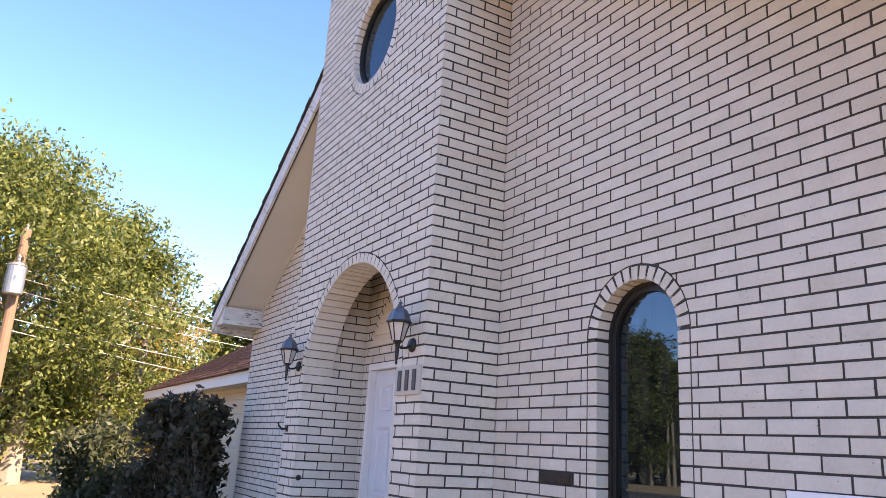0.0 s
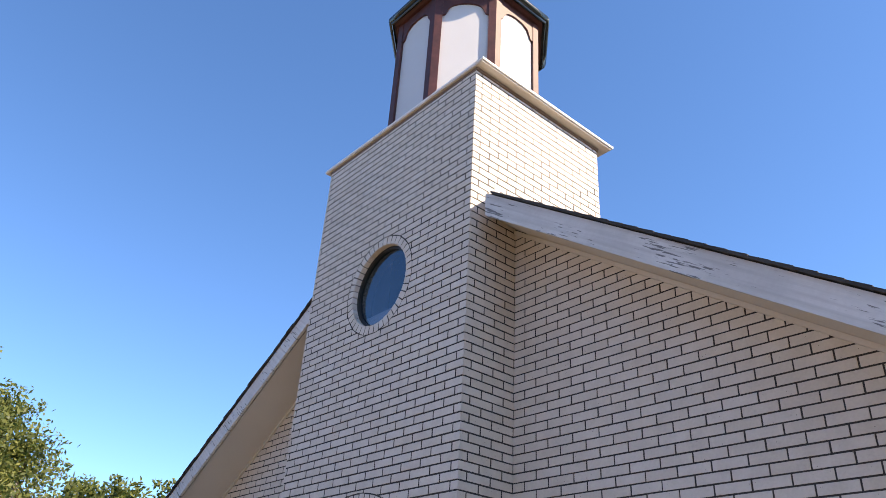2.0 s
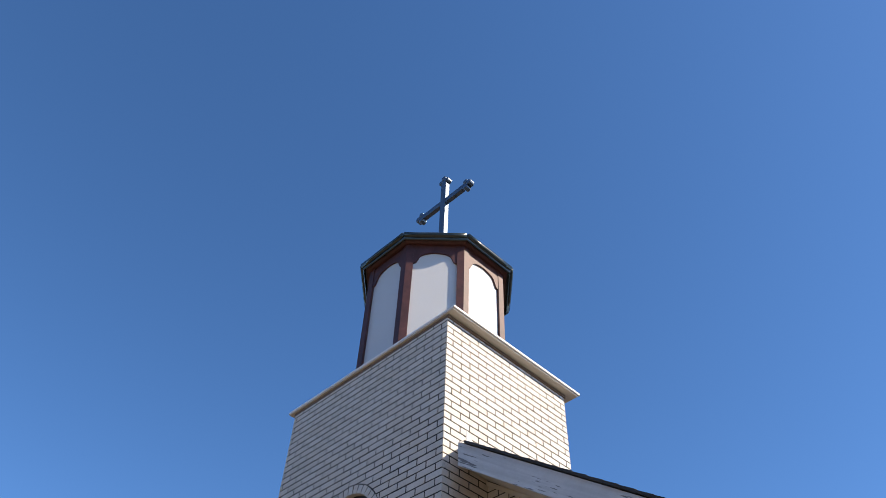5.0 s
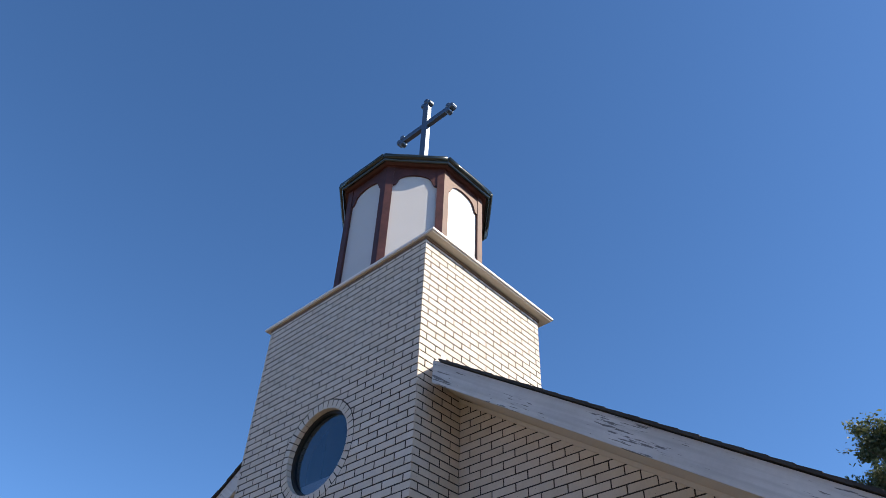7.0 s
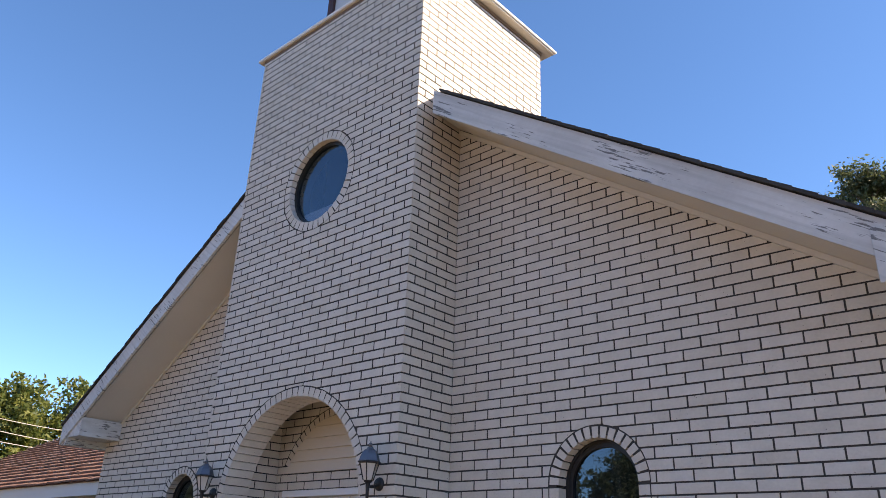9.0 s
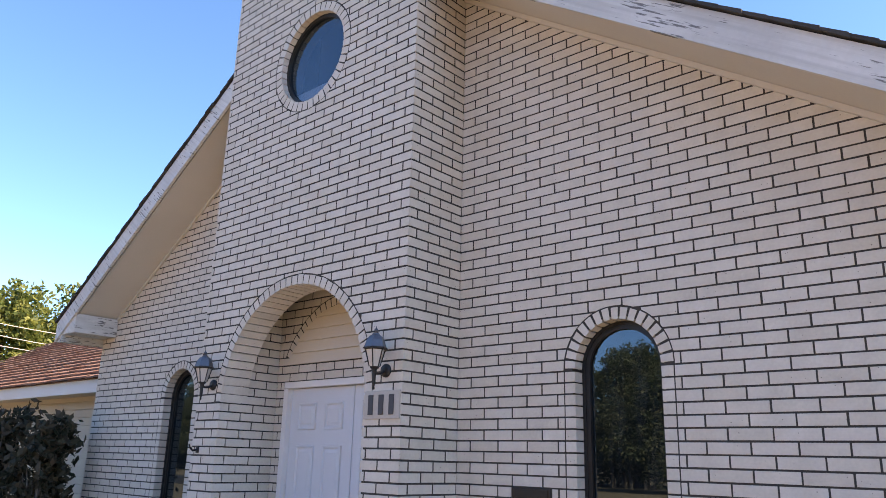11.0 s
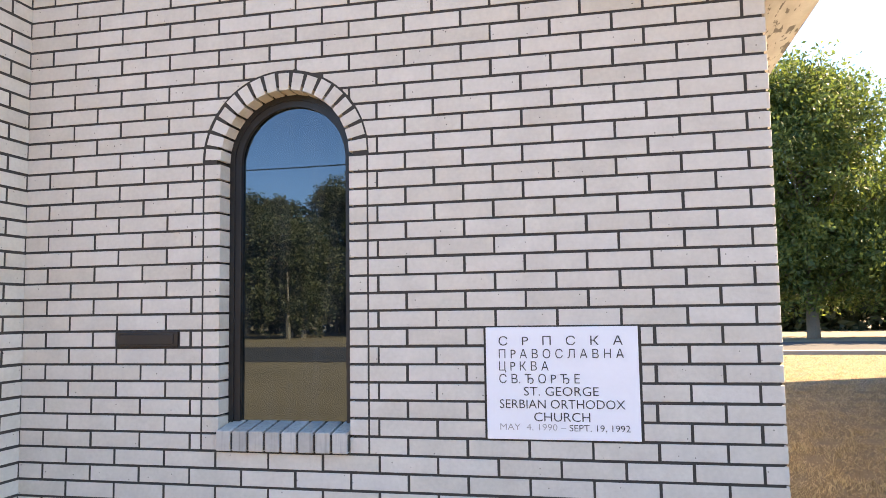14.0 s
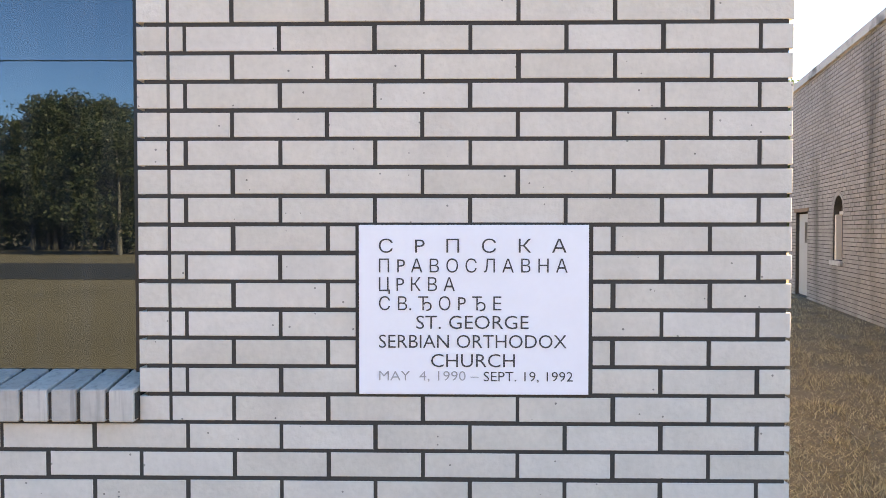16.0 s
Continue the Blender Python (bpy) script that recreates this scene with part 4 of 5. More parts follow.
# ---- marble plaque ----
plaque = root("marble_plaque", (PX0 + PX1) / 2, 0.0, (PZ0 + PZ1) / 2, "white marble plaque with dark engraved lettering, flush in the bricks", "plaque")
pw, ph = PX1 - PX0, PZ1 - PZ0
part("slab", box_bm(-pw / 2 + 0.002, pw / 2 - 0.002, -0.007, 0.03, -ph / 2 + 0.003, ph / 2 - 0.001, bevel=0.002), marble_mat, plaque)


def lettering(text, x0, x1, base, cap_h, mat, narrow=False):
    """A line of letters spread from x0 to x1 with capitals cap_h high."""
    cu = bpy.data.curves.new("line", "FONT")
    cu.body = text
    cu.size = cap_h / 0.70
    cu.extrude = 0.0006
    cu.offset = -0.0003
    cu.resolution_u = 3
    ob = bpy.data.objects.new("line", cu)
    scene.collection.objects.link(ob)
    bpy.context.view_layer.update()
    me = bpy.data.meshes.new_from_object(ob.evaluated_get(bpy.context.evaluated_depsgraph_get()))
    bpy.data.objects.remove(ob)
    co = np.empty(len(me.vertices) * 3)
    me.vertices.foreach_get("co", co)
    co = co.reshape(-1, 3)
    xs, ys = co[:, 0], co[:, 1]
    sx = (x1 - x0) / (xs.max() - xs.min())
    out = np.stack([x0 + (xs - xs.min()) * sx, -0.0078 - co[:, 2], base + ys * cap_h / (0.70 * cu.size) * 1.0], 1)
    me.vertices.foreach_set("co", out.ravel())
    me.materials.clear()
    me.materials.append(mat)
    me.update()
    line = new("lettering", me)
    line.parent = plaque
    tagged(line, kind="stuff")
    return line


def px(p):
    return -pw / 2 + (p - 633) / 408 * pw


def pz(p):
    return ph / 2 - (p - 397) / 304 * ph


CAPH = 24 / 304 * ph
word = lambda s: (" ".join(s))
lettering("С   P   П   С   К   А", px(670), px(1000), pz(447), CAPH, ink_mat)
lettering(word("ПPАВОСЛАВНА"), px(670), px(1002), pz(482), CAPH, ink_mat)
lettering(word("ЦPКВА"), px(670), px(804), pz(515), CAPH, ink_mat)
lettering("С В. Ђ О P Ђ Е", px(670), px(886), pz(549), CAPH, ink_mat)
lettering("ST. GEORGE", px(736), px(934), pz(582), CAPH, ink_mat)
lettering("SERBIAN ORTHODOX", px(670), px(1001), pz(616), CAPH, ink_mat)
lettering("CHURCH", px(762), px(910), pz(650), CAPH, ink_mat)
lettering("MAY  4, 1990 –", px(670), px(846), pz(674), CAPH * 0.72, faded_mat)
lettering("SEPT. 19, 1992", px(855), px(1012), pz(675), CAPH * 0.72, ink_mat)

# ---- plants ----
def leaves(name, blobs, n, size, mat, parent, seed, lean=0.0):
    """A crown of single leaves spread through clumps: blobs are (x, y, z, rx, ry, rz)."""
    rng = np.random.default_rng(seed)
    vol = np.array([b[3] * b[4] * b[5] for b in blobs]) ** 0.8
    # twigs inside each clump, leaves round each twig
    k = max(n // 20, 1)
    bl = np.array(blobs)[rng.choice(len(blobs), k, p=vol / vol.sum())]
    d = rng.normal(size=(k, 3))
    d /= np.linalg.norm(d, axis=1)[:, None]
    tip = bl[:, :3] + d * (rng.uniform(0, 1, k) ** 0.45)[:, None] * bl[:, 3:] * rng.uniform(0.8, 1.25, k)[:, None]
    twig = rng.integers(0, k, n)
    c = tip[twig] + rng.normal(size=(n, 3)) * (0.13 * bl[twig, 3:] + 0.05)
    a = rng.normal(size=(n, 3))
    a /= np.linalg.norm(a, axis=1)[:, None]
    b = np.cross(a, rng.normal(size=(n, 3)))
    b /= np.linalg.norm(b, axis=1)[:, None]
    s = size * rng.uniform(0.6, 1.35, n)[:, None]
    v = np.stack([c - a * s, c + b * s * 0.45, c + a * s, c - b * s * 0.45], 1).reshape(-1, 3)
    me = bpy.data.meshes.new(name)
    me.vertices.add(n * 4)
    me.vertices.foreach_set("co", v.ravel())
    me.loops.add(n * 4)
    me.loops.foreach_set("vertex_index", np.arange(n * 4))
    me.polygons.add(n)
    me.polygons.foreach_set("loop_start", np.arange(n) * 4)
    me.polygons.foreach_set("loop_total", np.full(n, 4))
    me.materials.append(mat)
    me.update()
    me.validate()
    ob = new(name, me)
    ob.parent = parent
    return ob


def tree(x, y, height, radius, mat, label, seed, n=9000, leaf=0.16, low=0.25, stems=1, blobs=26, trunk=0.22, pine=False, bark=bark_mat):
    rng = random.Random(seed)
    t = root("tree", x, y, GROUND, label, "tree")
    bm = bmesh.new()
    bl = []
    for s in range(stems):
        ang = rng.uniform(0, 6.28)
        tx, ty = (0.5 * s * math.cos(ang), 0.5 * s * math.sin(ang)) if s else (0, 0)
        lx, ly = rng.uniform(-0.08, 0.08) * height, rng.uniform(-0.08, 0.08) * height
        pts = [(tx + lx * f * f, ty + ly * f * f, height * 0.85 * f) for f in (0, 0.15, 0.35, 0.6, 0.8, 1)]
        tube(bm, [(p[0], p[1], p[2] - 0.1 if i == 0 else p[2]) for i, p in enumerate(pts)], [trunk * f for f in (1.3, 1.0, 0.8, 0.5, 0.3, 0.08)], 8)
    for i in range(blobs):
        f = low + (1 - low) * (i + 0.5) / blobs
        g = (f - low) / (1 - low)
        if pine:
            rad = radius * (1 - g) ** 0.7 * rng.uniform(0.6, 1.0) + 0.3
        else:
            rad = radius * math.sin(math.pi * min(0.15 + 0.80 * g, 0.97)) ** 0.7 * rng.uniform(0.35, 1.0)
        a = i * 2.4 + rng.uniform(-0.5, 0.5)
        ex, ey, ez = rad * math.cos(a) * 0.8, rad * math.sin(a) * 0.8, height * f * rng.uniform(0.92, 1.0)
        k = radius * rng.uniform(0.22, 0.38) * (0.7 if pine else 1)
        bl.append((ex, ey, ez, k, k, k * (0.5 if pine else 0.75)))
        hz = max(ez - rad * 0.55, height * 0.14)
        tube(bm, [(0, 0, hz), (ex * 0.5, ey * 0.5, (hz + ez) / 2 + 0.1), (ex, ey, ez)], [trunk * 0.33, trunk * 0.2, trunk * 0.05], 5)
    part("trunk", bm, bark, t)
    leaves("crown", bl, n, leaf, mat, t, seed)
    return t


tree(-24.5, -3.2, 9.7, 4.9, leaf_green, "broad green oak turning yellow, with several grey trunks", 11, n=62000, leaf=0.085, low=0.14, stems=3, blobs=60, trunk=0.26, bark=pale_bark_mat)
tree(-25.6, -0.1, 8.8, 3.1, leaf_green, "green and yellow tree beside the oak", 12, n=30000, leaf=0.085, low=0.14, stems=3, blobs=46, trunk=0.22, bark=pale_bark_mat)
tree(-32.0, 1.8, 7.6, 3.6, leaf_yellow, "thin autumn tree with yellow-orange leaves", 13, n=14000, leaf=0.10, low=0.15, stems=2, blobs=40, trunk=0.16)
tree(-37.5, 7.5, 9.2, 3.4, leaf_green, "green tree behind the low annex", 14, n=16000, leaf=0.14, low=0.2, blobs=34)
tree(-38.0, 11.5, 9.6, 3.6, leaf_green, "green tree behind the low annex", 15, n=16000, leaf=0.14, low=0.2, blobs=34)
tree(-44.0, 2.0, 7.5, 4.5, leaf_green, "distant green tree by the street", 16, n=6000, leaf=0.24, low=0.15, blobs=24)
tree(-58.0, -8.0, 10.0, 6.0, leaf_green, "distant green tree across the street", 17, n=6000, leaf=0.3, low=0.1, blobs=24)
tree(-60.0, 3.0, 9.0, 6.0, leaf_green, "distant green tree across the street", 18, n=6000, leaf=0.3, low=0.1, blobs=24)
tree(-4.7, 25.5, 17.3, 3.6, leaf_pine, "tall dark pine behind the church roof", 21, n=34000, leaf=0.085, low=0.45, blobs=40, trunk=0.25, pine=True)
tree(9.0, 37.0, 13.4, 5.8, leaf_bright, "sunlit green broadleaf tree behind the lawn", 22, n=100000, leaf=0.12, low=0.2, blobs=110, trunk=0.27)
tree(14.6, 37.0, 8.6, 4.2, leaf_bright, "sunlit green broadleaf tree added to shade the back street", 23, n=26000, leaf=0.14, low=0.16, blobs=60, trunk=0.22)
# out of view behind the hall; placed to keep the back street shaded
tree(20.5, 38.5, 9.4, 4.6, leaf_bright, "green broadleaf tree added to shade the back street", 25, n=24000, leaf=0.15, low=0.16, blobs=56, trunk=0.24)
tree(-1.5, 46.0, 12.0, 4.6, leaf_bright, "green broadleaf tree by the street", 24, n=24000, leaf=0.13, low=0.2, blobs=40, trunk=0.25)
for i, (tx, ty, hh) in enumerate(((2.0, 74, 9), (14.0, 76, 10), (25.0, 75, 11), (37.0, 77, 10), (50.0, 74, 12))):
    tree(tx, ty, hh, 5.5, leaf_green, "dark tree across the back street", 30 + i, n=5000, leaf=0.34, low=0.06, blobs=24)
# woods across the front street
kinds = [tree(-46 + i * 8, -44 - 4 * (i % 3), (12.6, 12.0, 11.2, 7.6, 6.8, 7.6)[i], 4.6, leaf_woods if i % 4 else leaf_green, "tree at the edge of the woods across the street", 50 + i, n=30000, leaf=0.14, low=0.16, blobs=64, stems=6, trunk=0.13, bark=pale_bark_mat) for i in range(6)]
for k in kinds:
    k["group"] = "trees at the edge of the woods"
for i in range(40):
    tx = -150 + i * 5.0 + random.uniform(-2, 2)
    if -48 < tx < 0:
        tx += 52
    copy_thing(kinds[i % 6], pose(tx, -43 - random.uniform(0, 8), GROUND, 0, 0, random.uniform(0, 360)))
for i in range(13):
    copy_thing(kinds[(i * 5 + 1) % 6], pose(-50 + 4.6 * i + random.uniform(-1.5, 1.5), -52 - random.uniform(0, 5), GROUND, 0, 0, random.uniform(0, 360)))
tagged(leaves("far_woods", [(-170 + i * 8, -58, 4.5, 8, 4, 5.4 + 1.2 * math.sin(i * 1.7)) for i in range(33)], 60000, 0.42, leaf_woods, None, 70), "dark woods in the distance", "woods", kind="stuff")
tagged(leaves("far_hedge", [(-4 + i * 5, 52, 2.0, 5, 3, 2.6) for i in range(20)], 60000, 0.34, leaf_dark, None, 71), "dark hedge across the back street", "hedge", kind="stuff")


def shrub(x, y, w, h, seed, label, n=6500, mat=leaf_dark):
    s = root("shrub", x, y, GROUND, label, "shrub")
    rng = random.Random(seed)
    bm = bmesh.new()
    bl = []
    for i in range(56):
        a, g = rng.uniform(0, 6.28), (i + 0.5) / 56
        rad = w * rng.uniform(0.15, 0.8) * (1 - 0.45 * g)
        e = (rad * math.cos(a), rad * math.sin(a), h * (0.12 + 0.82 * g))
        k = w * rng.uniform(0.13, 0.26)
        bl.append((*e, k, k, k * 0.9))
        tube(bm, [(0, 0, -0.05), (e[0] * 0.4, e[1] * 0.4, e[2] * 0.5), e], [0.025, 0.016, 0.005], 5)
    part("stems", bm, bark_mat, s)
    leaves("foliage", bl, n, 0.055, mat, s, seed)
    return s


shrub(-10.35, -0.75, 0.9, 2.2, 81, "dark reddish shrub against the church corner", 6000, leaf_red)
shrub(-9.45, -0.5, 0.48, 2.1, 82, "dark reddish shrub against the church corner", 4000, leaf_red)
shrub(-12.6, -1.35, 0.95, 1.65, 83, "dark green shrub by the annex", 9000, leaf_dark)

# dry grass blades on the lawn beside the church
rng = np.random.default_rng(5)
n = 420000
gy = -0.6 + 23.8 * rng.uniform(0, 1, n) ** 2.0
gx = 0.08 + 11.9 * rng.uniform(0, 1, n) ** 1.4
keepers = (gx < 3.4 + 0.217 * gy) | (gy > 16.5)
gx, gy = gx[keepers], gy[keepers]
n = len(gx)
tuft = sum(np.sin(gx * f * math.cos(d) + gy * f * math.sin(d) + p) for f, d, p in ((9.1, 0.4, 0.0), (7.3, 1.9, 2.0), (13.7, 2.8, 4.0), (4.3, 1.2, 1.0)))
ang, hgt = rng.uniform(0, 6.283, n), rng.uniform(0.010, 0.060, n) * (0.85 + 0.2 * tuft)
ln = rng.normal(size=(n, 2)) * 0.04
w = 0.005
v = np.stack([np.stack([gx - w * np.cos(ang), gy - w * np.sin(ang), np.full(n, GROUND - 0.003)], 1),
              np.stack([gx + w * np.cos(ang), gy + w * np.sin(ang), np.full(n, GROUND - 0.003)], 1),
              np.stack([gx + ln[:, 0], gy + ln[:, 1], GROUND + hgt], 1)], 1).reshape(-1, 3)
me = bpy.data.meshes.new("grass")
me.from_pydata(v.tolist(), [], np.arange(n * 3).reshape(-1, 3).tolist())
me.materials.append(blade_mat)
tagged(new("grass", me), "dry straw-coloured grass blades", "grass", kind="stuff")

# ---- pole and wires ----
pole = root("utility_pole", -20.9, -3.05, GROUND, "weathered wooden utility pole with a grey transformer", "utility pole")
bm = bmesh.new()
tube(bm, [(0, 0, -0.2), (0, 0, 3.0), (0, 0, 6.55)], [0.15, 0.135, 0.115], 12)
part("post", bm, pole_mat, pole)
part("transformer", lathe_bm([(0.20, 0), (0.23, 0.03), (0.23, 0.72), (0.24, 0.74), (0.20, 0.80), (0.06, 0.84)], 20, pose(0.36, -0.04, 4.75)), pewter_mat, pole, "pale grey transformer can")
part("bushing", lathe_bm([(0.03, 0), (0.05, 0.06), (0.03, 0.1), (0.05, 0.15), (0.02, 0.22)], 10, pose(0.36, -0.04, 5.58)), pewter_mat, pole)
part("bracket", box_bm(0.05, 0.2, -0.1, 0.06, 5.0, 5.12), black_mat, pole)
part("insulator", lathe_bm([(0.02, 0), (0.045, 0.05), (0.03, 0.1), (0.045, 0.15), (0.01, 0.2)], 10, pose(0, 0, 6.5)), pewter_mat, pole)
for i, (za, zb, dy) in enumerate(((5.5, 6.9, 0.0), (5.25, 6.3, 0.15), (4.95, 6.0, -0.1), (4.2, 5.1, 0.05), (3.9, 4.4, 0.1))):
    bm = bmesh.new()
    pts = []
    for k in range(17):
        f = k / 16
        pts.append((-20.9 - 13.5 * f, -3.05 + dy + 17 * f, za + GROUND + (zb - za) * f - 0.5 * math.sin(math.pi * f)))
    tube(bm, pts, [0.014] * 17, 5)
    tagged(part("overhead_wire", bm, wire_mat), "pale overhead wire strung from the utility pole", "wire", "overhead wires")

bm = bmesh.new()
tube(bm, [(-90 + 7.5 * k, -19, 6.35 + 1.0 * (abs(k - 12) / 12) ** 2) for k in range(25)], [0.02] * 25, 5)
tagged(part("overhead_wire", bm, black_mat), "dark overhead wire along the front street", "wire", "overhead wires")
for px_ in (-90, 90):
    street_pole = root("utility_pole", px_, -19, GROUND, "weathered wooden utility pole by the front street", "utility pole")
    part("post", lathe_bm([(0.15, -0.2), (0.13, 4), (0.11, 7.6)], 12), pole_mat, street_pole)

# ---- annex with a shingled hip roof ----
annex = root("annex_building", -15.2, 4.8, GROUND, "low annex with cream siding and red-brown shingle roof", "building")
ax0, ax1, ay0, ay1, az = -20.4, -9.9, 0.95, 9.0, 2.66


def local(bm):
    bmesh.ops.translate(bm, vec=(15.2, -4.8, -GROUND), verts=bm.verts)
    return bm


part("wall", local(box_bm(ax0, ax1, ay0, ay1, GROUND - 0.1, az)), siding_mat, annex)
zz = 0.9
while zz < az - 0.1:
    part("siding_board", local(box_bm(ax0, ax1, ay0 - 0.018, ay0 - 0.001, zz, zz + 0.118, bevel=0.004)), siding_mat, annex)
    zz += 0.125
part("fascia", local(box_bm(ax0 - 0.5, ax1 + 0.38, 0.47, 0.50, az - 0.08, az + 0.12, bevel=0.004)), white_mat, annex)
part("end_fascia", local(box_bm(ax0 - 0.53, ax0 - 0.5, 0.47, ay1 + 0.4, az - 0.08, az + 0.12, bevel=0.004)), white_mat, annex)
part("soffit", local(box_bm(ax0 - 0.5, ax1 + 0.38, 0.50, ay0 - 0.02, az - 0.06, az - 0.03)), siding_mat, annex)
verts, faces = [], []
y0, z0, run, pitch = 0.42, az + 0.12, 4.5, 0.62
rows = 32
for r in range(rows):
    a, b2 = r / rows, (r + 1) / rows
    for (fa, fb) in ((a, b2),):
        xa = ax0 - 0.53 + run * fa
        xb = ax0 - 0.53 + run * fb
        n = 42
        for i in range(n):
            xs0, xs1 = xa + (ax1 + 0.4 - xa) * i / n, xa + (ax1 + 0.4 - xa) * (i + 1) / n - 0.006
            lift = random.uniform(0, 0.012)
            o = len(verts)
            ya, yb = y0 + run * fa - 0.02, y0 + run * fb
            za, zb = z0 + run * pitch * fa + 0.022 + lift, z0 + run * pitch * fb + lift * 0.3
            verts += [(xs0, ya, za), (xs1, ya, za), (xs1, yb, zb), (max(xs0, xb) if i == 0 else xs0, yb, zb), (xs0, ya, za - 0.025), (xs1, ya, za - 0.025)]
            faces += [(o, o + 1, o + 2, o + 3), (o + 4, o + 5, o + 1, o)]
rm = mesh_from("shingles", [(x + 15.2, y - 4.8, z - GROUND) for x, y, z in verts], faces, red_shingle_mat)
sh = new("shingles", rm)
sh.parent = annex
tagged(sh, "red-brown asphalt shingles", kind="stuff")
b = bmesh.new()
pts = [(ax0 - 0.53, y0, z0), (ax1 + 0.4, y0, z0), (ax1 + 0.4, y0 + run, z0 + run * pitch - 0.02), (ax0 - 0.53 + run, y0 + run, z0 + run * pitch - 0.02), (ax0 - 0.53, y0 + 2 * run, z0), (ax1 + 0.4, y0 + 2 * run, z0)]
vs = [b.verts.new((x, y, z - 0.01)) for x, y, z in pts]
for f in ((0, 1, 2, 3), (0, 3, 4), (3, 2, 5, 4), (1, 5, 2), (0, 4, 5, 1)):
    b.faces.new([vs[i] for i in f])
part("roof", local(b), red_shingle_mat, annex)

# ---- neighbouring brick hall ----
NB0, NB1 = Vector((7.02, 16.1, 0)), Vector((3.78, 1.2, 0))
nb_dir = (NB1 - NB0).normalized()
nb_len = (NB1 - NB0).length
nb_out = Vector((nb_dir.y, -nb_dir.x, 0))
if nb_out.x > 0:
    nb_out = -nb_out
NBH = 4.75
HU = 4.15                        # middle of the hall window along its wall
hall = root("brick_hall", 0, 0, 0, "long white brick hall with a dark coping beside the lawn", "building")


def nb(u, v, n):
    return tuple(NB0 + nb_dir * u + nb_out * n + Vector((0, 0, v)))


bm = sheet([(0, GROUND - 0.1), (nb_len, GROUND - 0.1), (nb_len, NBH), (0, NBH)], [[(0.7, GROUND + 0.02), (1.8, GROUND + 0.02), (1.8, 1.98), (0.7, 1.98)], [(HU - 0.32, 1.02), (HU + 0.32, 1.02)] + arc(HU, 1.9, 0.32, 0, 180, 16)], lambda u, v, n: nb(u, v, n - 0.01), 9.0)
part("wall", bm, mortar_mat, hall)
polys = []


def hall_keep(p):
    out = []
    for q in no_rect(p, 0.68, 1.82, 0, 2.0):
        for q2 in no_rect(q, HU - 0.33, HU + 0.33, 1.0, 1.9):
            q2 = cut_circle(q2, HU, 1.9, 0.42) if min(w[1] for w in q2) > 1.85 else q2
            if len(q2) >= 3:
                out.append(q2)
    return out


polys = courses(0, nb_len, -20, 42, 0.09, 0.217, hall_keep, joint=0.014)
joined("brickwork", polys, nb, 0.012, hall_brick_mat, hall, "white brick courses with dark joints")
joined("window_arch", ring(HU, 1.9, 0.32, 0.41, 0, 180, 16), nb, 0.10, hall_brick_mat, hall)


def nb_box(name, u0, u1, v0, v1, n0, n1, mat, parent):
    b = bmesh.new()
    c = [b.verts.new(nb(u, v, n)) for n in (n0, n1) for v in (v0, v1) for u in (u0, u1)]
    for f in ((0, 1, 3, 2), (4, 6, 7, 5), (0, 4, 5, 1), (2, 3, 7, 6), (0, 2, 6, 4), (1, 5, 7, 3)):
        b.faces.new([c[i] for i in f])
    return part(name, b, mat, parent)


nb_box("coping", -0.06, nb_len + 0.06, NBH, NBH + 0.16, -0.3, 0.06, coping_mat, hall)
nb_box("door", 0.74, 1.76, GROUND + 0.04, 1.94, -0.12, -0.07, material("grey_door_paint", (0.30, 0.29, 0.28), rough=0.6, grain=0.06, stain=0.15), hall)
nb_box("lintel", 0.6, 1.9, 1.98, 2.06, -0.02, 0.02, pole_mat, hall)
nb_box("door_pane", 1.3, 1.55, 1.3, 1.75, -0.07, -0.062, bronze_mat, hall)
nb_box("pane", HU - 0.33, HU + 0.33, 1.0, 2.24, -0.16, -0.14, bronze_mat, hall)
nb_box("mullion", HU - 0.025, HU + 0.025, 1.02, 2.2, -0.139, -0.10, cap_mat, hall)
nb_box("transom", HU - 0.31, HU + 0.31, 1.87, 1.93, -0.139, -0.105, cap_mat, hall)
nb_box("jamb", HU - 0.318, HU - 0.25, 1.02, 1.87, -0.138, -0.03, cap_mat, hall)
nb_box("jamb", HU + 0.25, HU + 0.318, 1.02, 1.87, -0.138, -0.03, cap_mat, hall)
nb_box("sill", HU - 0.38, HU + 0.38, 0.93, 1.015, -0.12, 0.05, coping_mat, hall)
cover = root("manhole_cover", 4.55, 11.6, GROUND, "round teal access cover in the grass", "cover")
part("lid", lathe_bm([(0.30, -0.02), (0.30, 0.03), (0.27, 0.045), (0.05, 0.05)], 24), teal_mat, cover)

# ---- brickwork of the church, last ----
F0, FT = front(0.0), front(YT)


def keep_right(p):
    out = []
    for q in no_rect(p, PX0 - 0.008, PX1 + 0.008, PZ0 - 0.001, PZ1 + 0.001):
        for q2 in no_rect(q, -2.872, -2.542, Z0 - C, Z0):
            for q3 in window_cut(q2, WXR):
                q3 = under_rake(q3)
                if len(q3) >= 3:
                    out.append(q3)
    return out


def keep_left(p):
    return [q for q in (under_rake(w) for w in window_cut(p, WXL)) if len(q) >= 3]


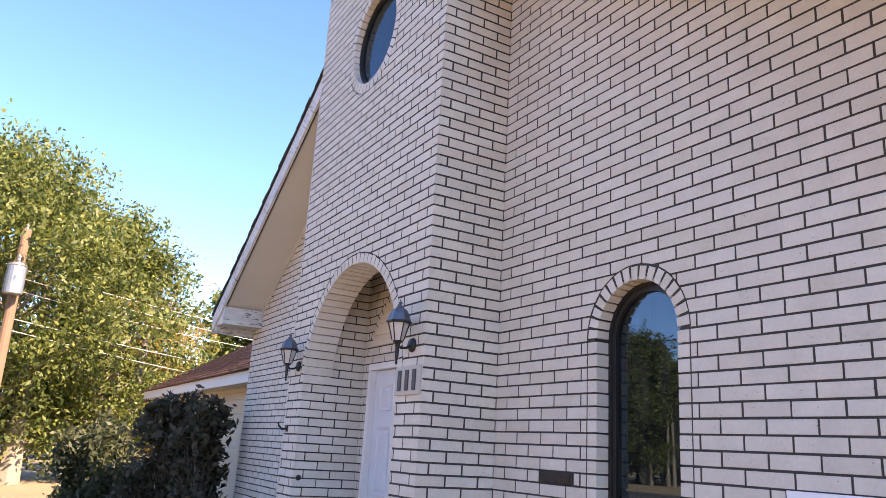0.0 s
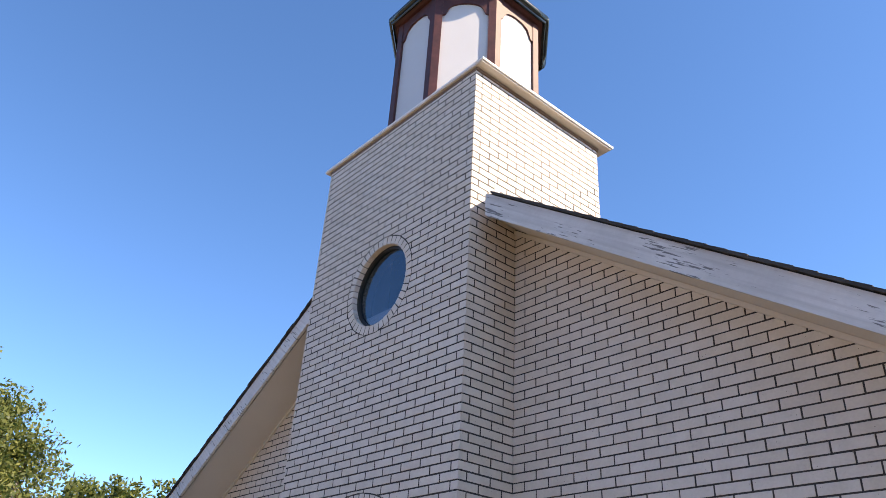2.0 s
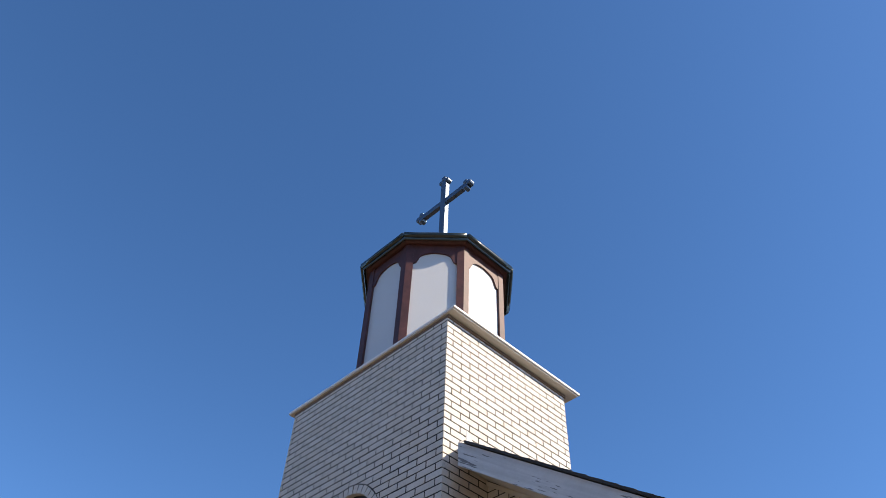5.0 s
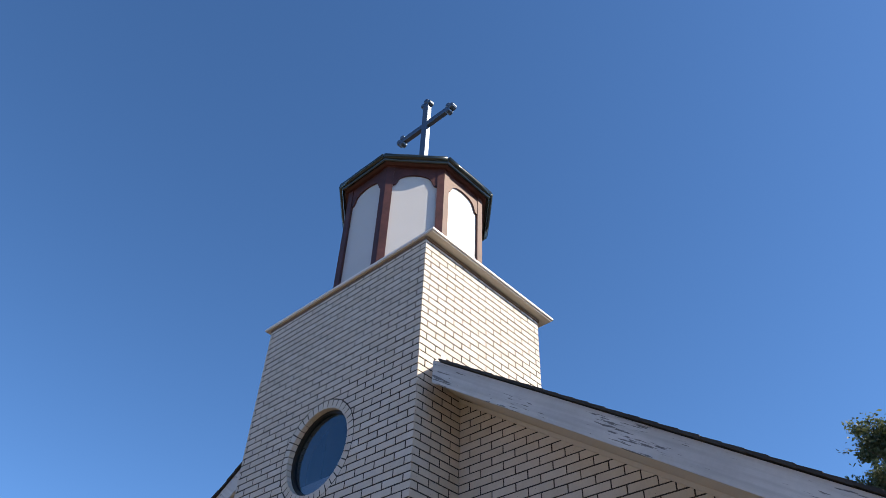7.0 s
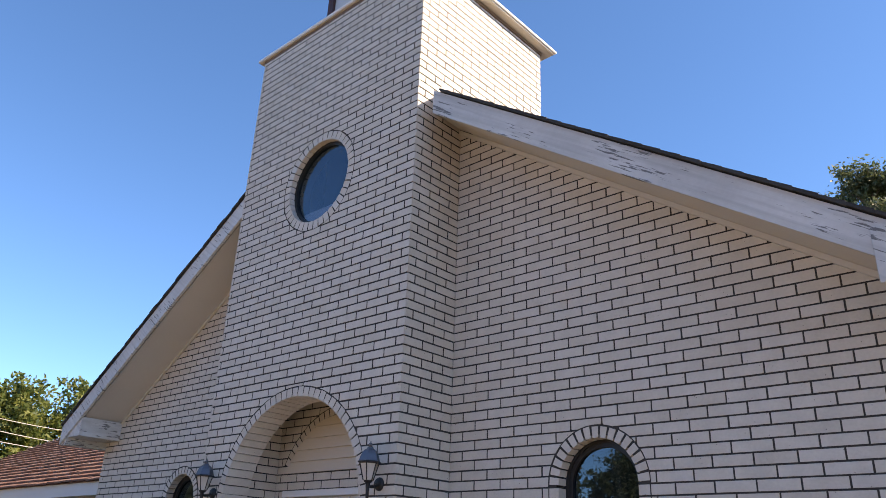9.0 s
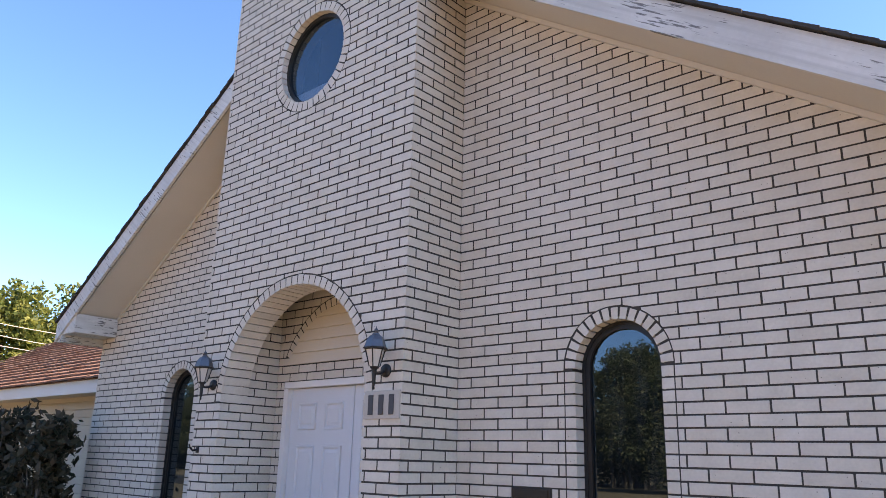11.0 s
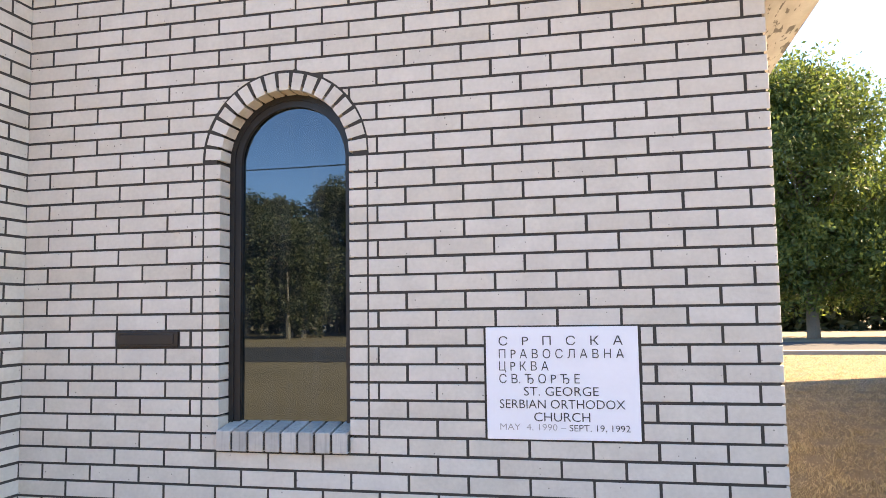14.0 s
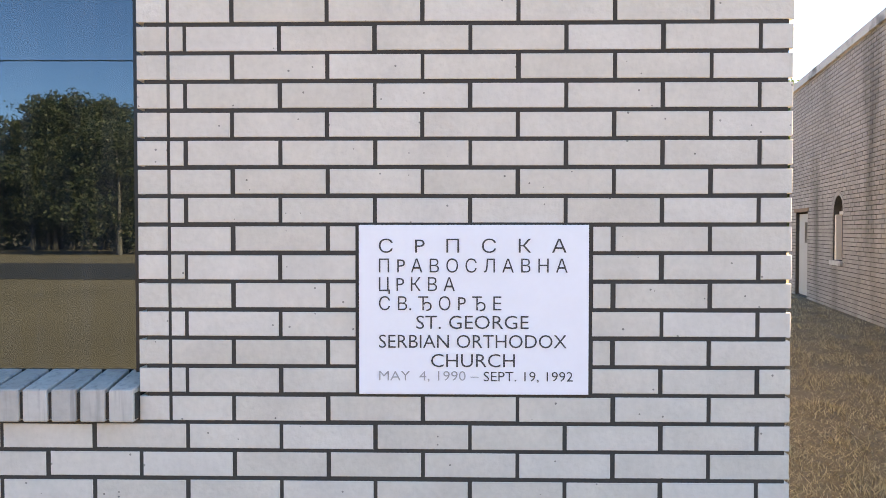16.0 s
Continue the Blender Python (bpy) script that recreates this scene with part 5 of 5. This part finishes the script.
def edge_stack(cx):
    """Stacked header bricks at both sides of a window, up to the spring of its arch."""
    out = []
    for k in range(-7, 10):
        v0, v1 = Z0 + k * C + JOINT / 2, Z0 + (k + 1) * C - JOINT / 2
        for a, b in ((cx - WR - 0.079, cx - WR), (cx + WR, cx + WR + 0.079)):
            out.append([(a, v0), (b, v0), (b, min(v1, WSPRING - 0.004)), (a, min(v1, WSPRING - 0.004))])
    return out


def sill_bricks(cx, wall):
    """A sloping row of rowlock bricks, standing a little proud of the wall."""
    part("sill_bed", box_bm(cx - WR + 0.003, cx + WR - 0.003, -0.021, 0.10, WSILL + 0.012, WSILL + 0.082), mortar_mat, wall, "dark mortar bed")
    n = 8
    w = (2 * WR + 0.0) / n
    v0, v1 = WSILL + JOINT / 2, WSILL + 0.092
    for i in range(n):
        a, b = cx - WR + i * w + 0.0055, cx - WR + (i + 1) * w - 0.0055
        bmx = bmesh.new()
        vs = [bmx.verts.new(p) for p in ((a, -0.03, v0), (b, -0.03, v0), (b, -0.03, v1), (a, -0.03, v1), (a, 0.14, v0), (b, 0.14, v0), (b, 0.14, v1 + 0.03), (a, 0.14, v1 + 0.03))]
        for f in ((0, 1, 2, 3), (3, 2, 6, 7), (0, 4, 5, 1), (1, 5, 6, 2), (0, 3, 7, 4), (7, 6, 5, 4)):
            bmx.faces.new([vs[k] for k in f])
        bmesh.ops.bevel(bmx, geom=bmx.edges[:], offset=0.003, segments=1, affect="EDGES")
        part("sill_brick", bmx, sill_mat, wall)


right = courses(XI, XR, -20, 36 + 20, 0.086, 0.2125, keep_right)
near = [p for p in right if p[0][0] > -2.75 and 0.5 < p[0][1] < 2.45]
near = sorted(near, key=lambda p: abs(p[0][1] - 1.45))[:300]
near_ids = {id(p) for p in near}
joined("brickwork", [p for p in right if id(p) not in near_ids], F0, 0.011, brick_joined_mat, wall_front, "white bricks in running bond")
single(near, F0, 0.011, wall_front)
single(edge_stack(WXR), F0, 0.09, wall_front, "edge_brick")
single(ring(WXR, WSPRING, WR, WR + 0.079, 0, 180, 17, 0.012), F0, 0.09, wall_front, "arch_brick")
sill_bricks(WXR, wall_front)

left = courses(XL, XT, -20, 50, 0.09, 0.217, keep_left, from_right=False, joint=0.0125)
joined("brickwork", left, F0, 0.011, brick_joined_mat, wall_front_left, "white bricks in running bond")
single(edge_stack(WXL), F0, 0.09, wall_front_left, "edge_brick")
single(ring(WXL, WSPRING, WR, WR + 0.079, 0, 180, 17, 0.012), F0, 0.09, wall_front_left, "arch_brick")
sill_bricks(WXL, wall_front_left)


def keep_tower(p):
    out = []
    for q in no_rect(p, JL, JR, -1, ASPRING - 0.03):
        q = cut_circle(q, AX, ASPRING, AR + 0.09) if min(w[1] for w in q) > ASPRING - 0.07 else q
        q = cut_circle(q, CX, CZ, CR + 0.098) if len(q) >= 3 else q
        if len(q) >= 3:
            out.append(q)
    return out


kt = round((TOP - Z0) / C)
tower = courses(XT, XI, -20, kt, 0.09, 0.217, keep_tower, joint=0.0135)
near = sorted(tower, key=lambda p: math.hypot(p[0][0] + 3.6, p[0][1] - 2.0))[:300]
near_ids = {id(p) for p in near}
joined("brickwork", [p for p in tower if id(p) not in near_ids], FT, 0.011, brick_joined_mat, wall_tower_front, "white bricks in running bond")
single(near, FT, 0.011, wall_tower_front)
single(ring(AX, ASPRING, AR, AR + 0.08, 0, 180, 39, 0.010), FT, 0.275, wall_tower_front, "arch_brick")
single(ring(CX, CZ, CR, CR + 0.088, 0, 360, 40, 0.010), FT, 0.06, wall_tower_front, "ring_brick")

FR = face_right(XI)
keep_side = lambda p: [p]
sidep = courses(YT, YB, -20, kt, 0.217, 0.09, keep_side, from_right=False, joint=0.0135)
near = [p for p in sidep if p[0][0] < 0.0 and 0.6 < p[0][1] < 4.0][:300]
near_ids = {id(p) for p in near}
joined("brickwork", [p for p in sidep if id(p) not in near_ids], FR, 0.011, brick_joined_mat, wall_tower_right, "white bricks in running bond")
single(near, FR, 0.011, wall_tower_right)

PL = face_right(JL)
single(courses(YT + 0.004, 0.0, -16, 24, 0.217, 0.09, lambda p: [p], from_right=False), PL, 0.011, wall_porch_left)


def keep_porch(p):
    out = []
    for q in no_rect(p, DX0, DX1, -1, DTOP):
        q = cut_circle(q, AX, TZ, TR + 0.085) if min(w[1] for w in q) > 2.6 else q
        if len(q) >= 3:
            out.append(q)
    return out


single(courses(JL, JR, -16, 24, 0.05, 0.177, keep_porch), F0, 0.011, wall_porch_back)
pr = [q for q in ring(AX, TZ, TR, TR + 0.077, 26, 154, 26, 0.010)]
single(pr, F0, 0.03, wall_porch_back, "arch_brick")
joined("brickwork", courses(0.0, DEEP, -20, 24, 0.217, 0.09, lambda p: [p], from_right=False), face_right(XR), 0.011, brick_joined_mat, wall_right, "white bricks in running bond")
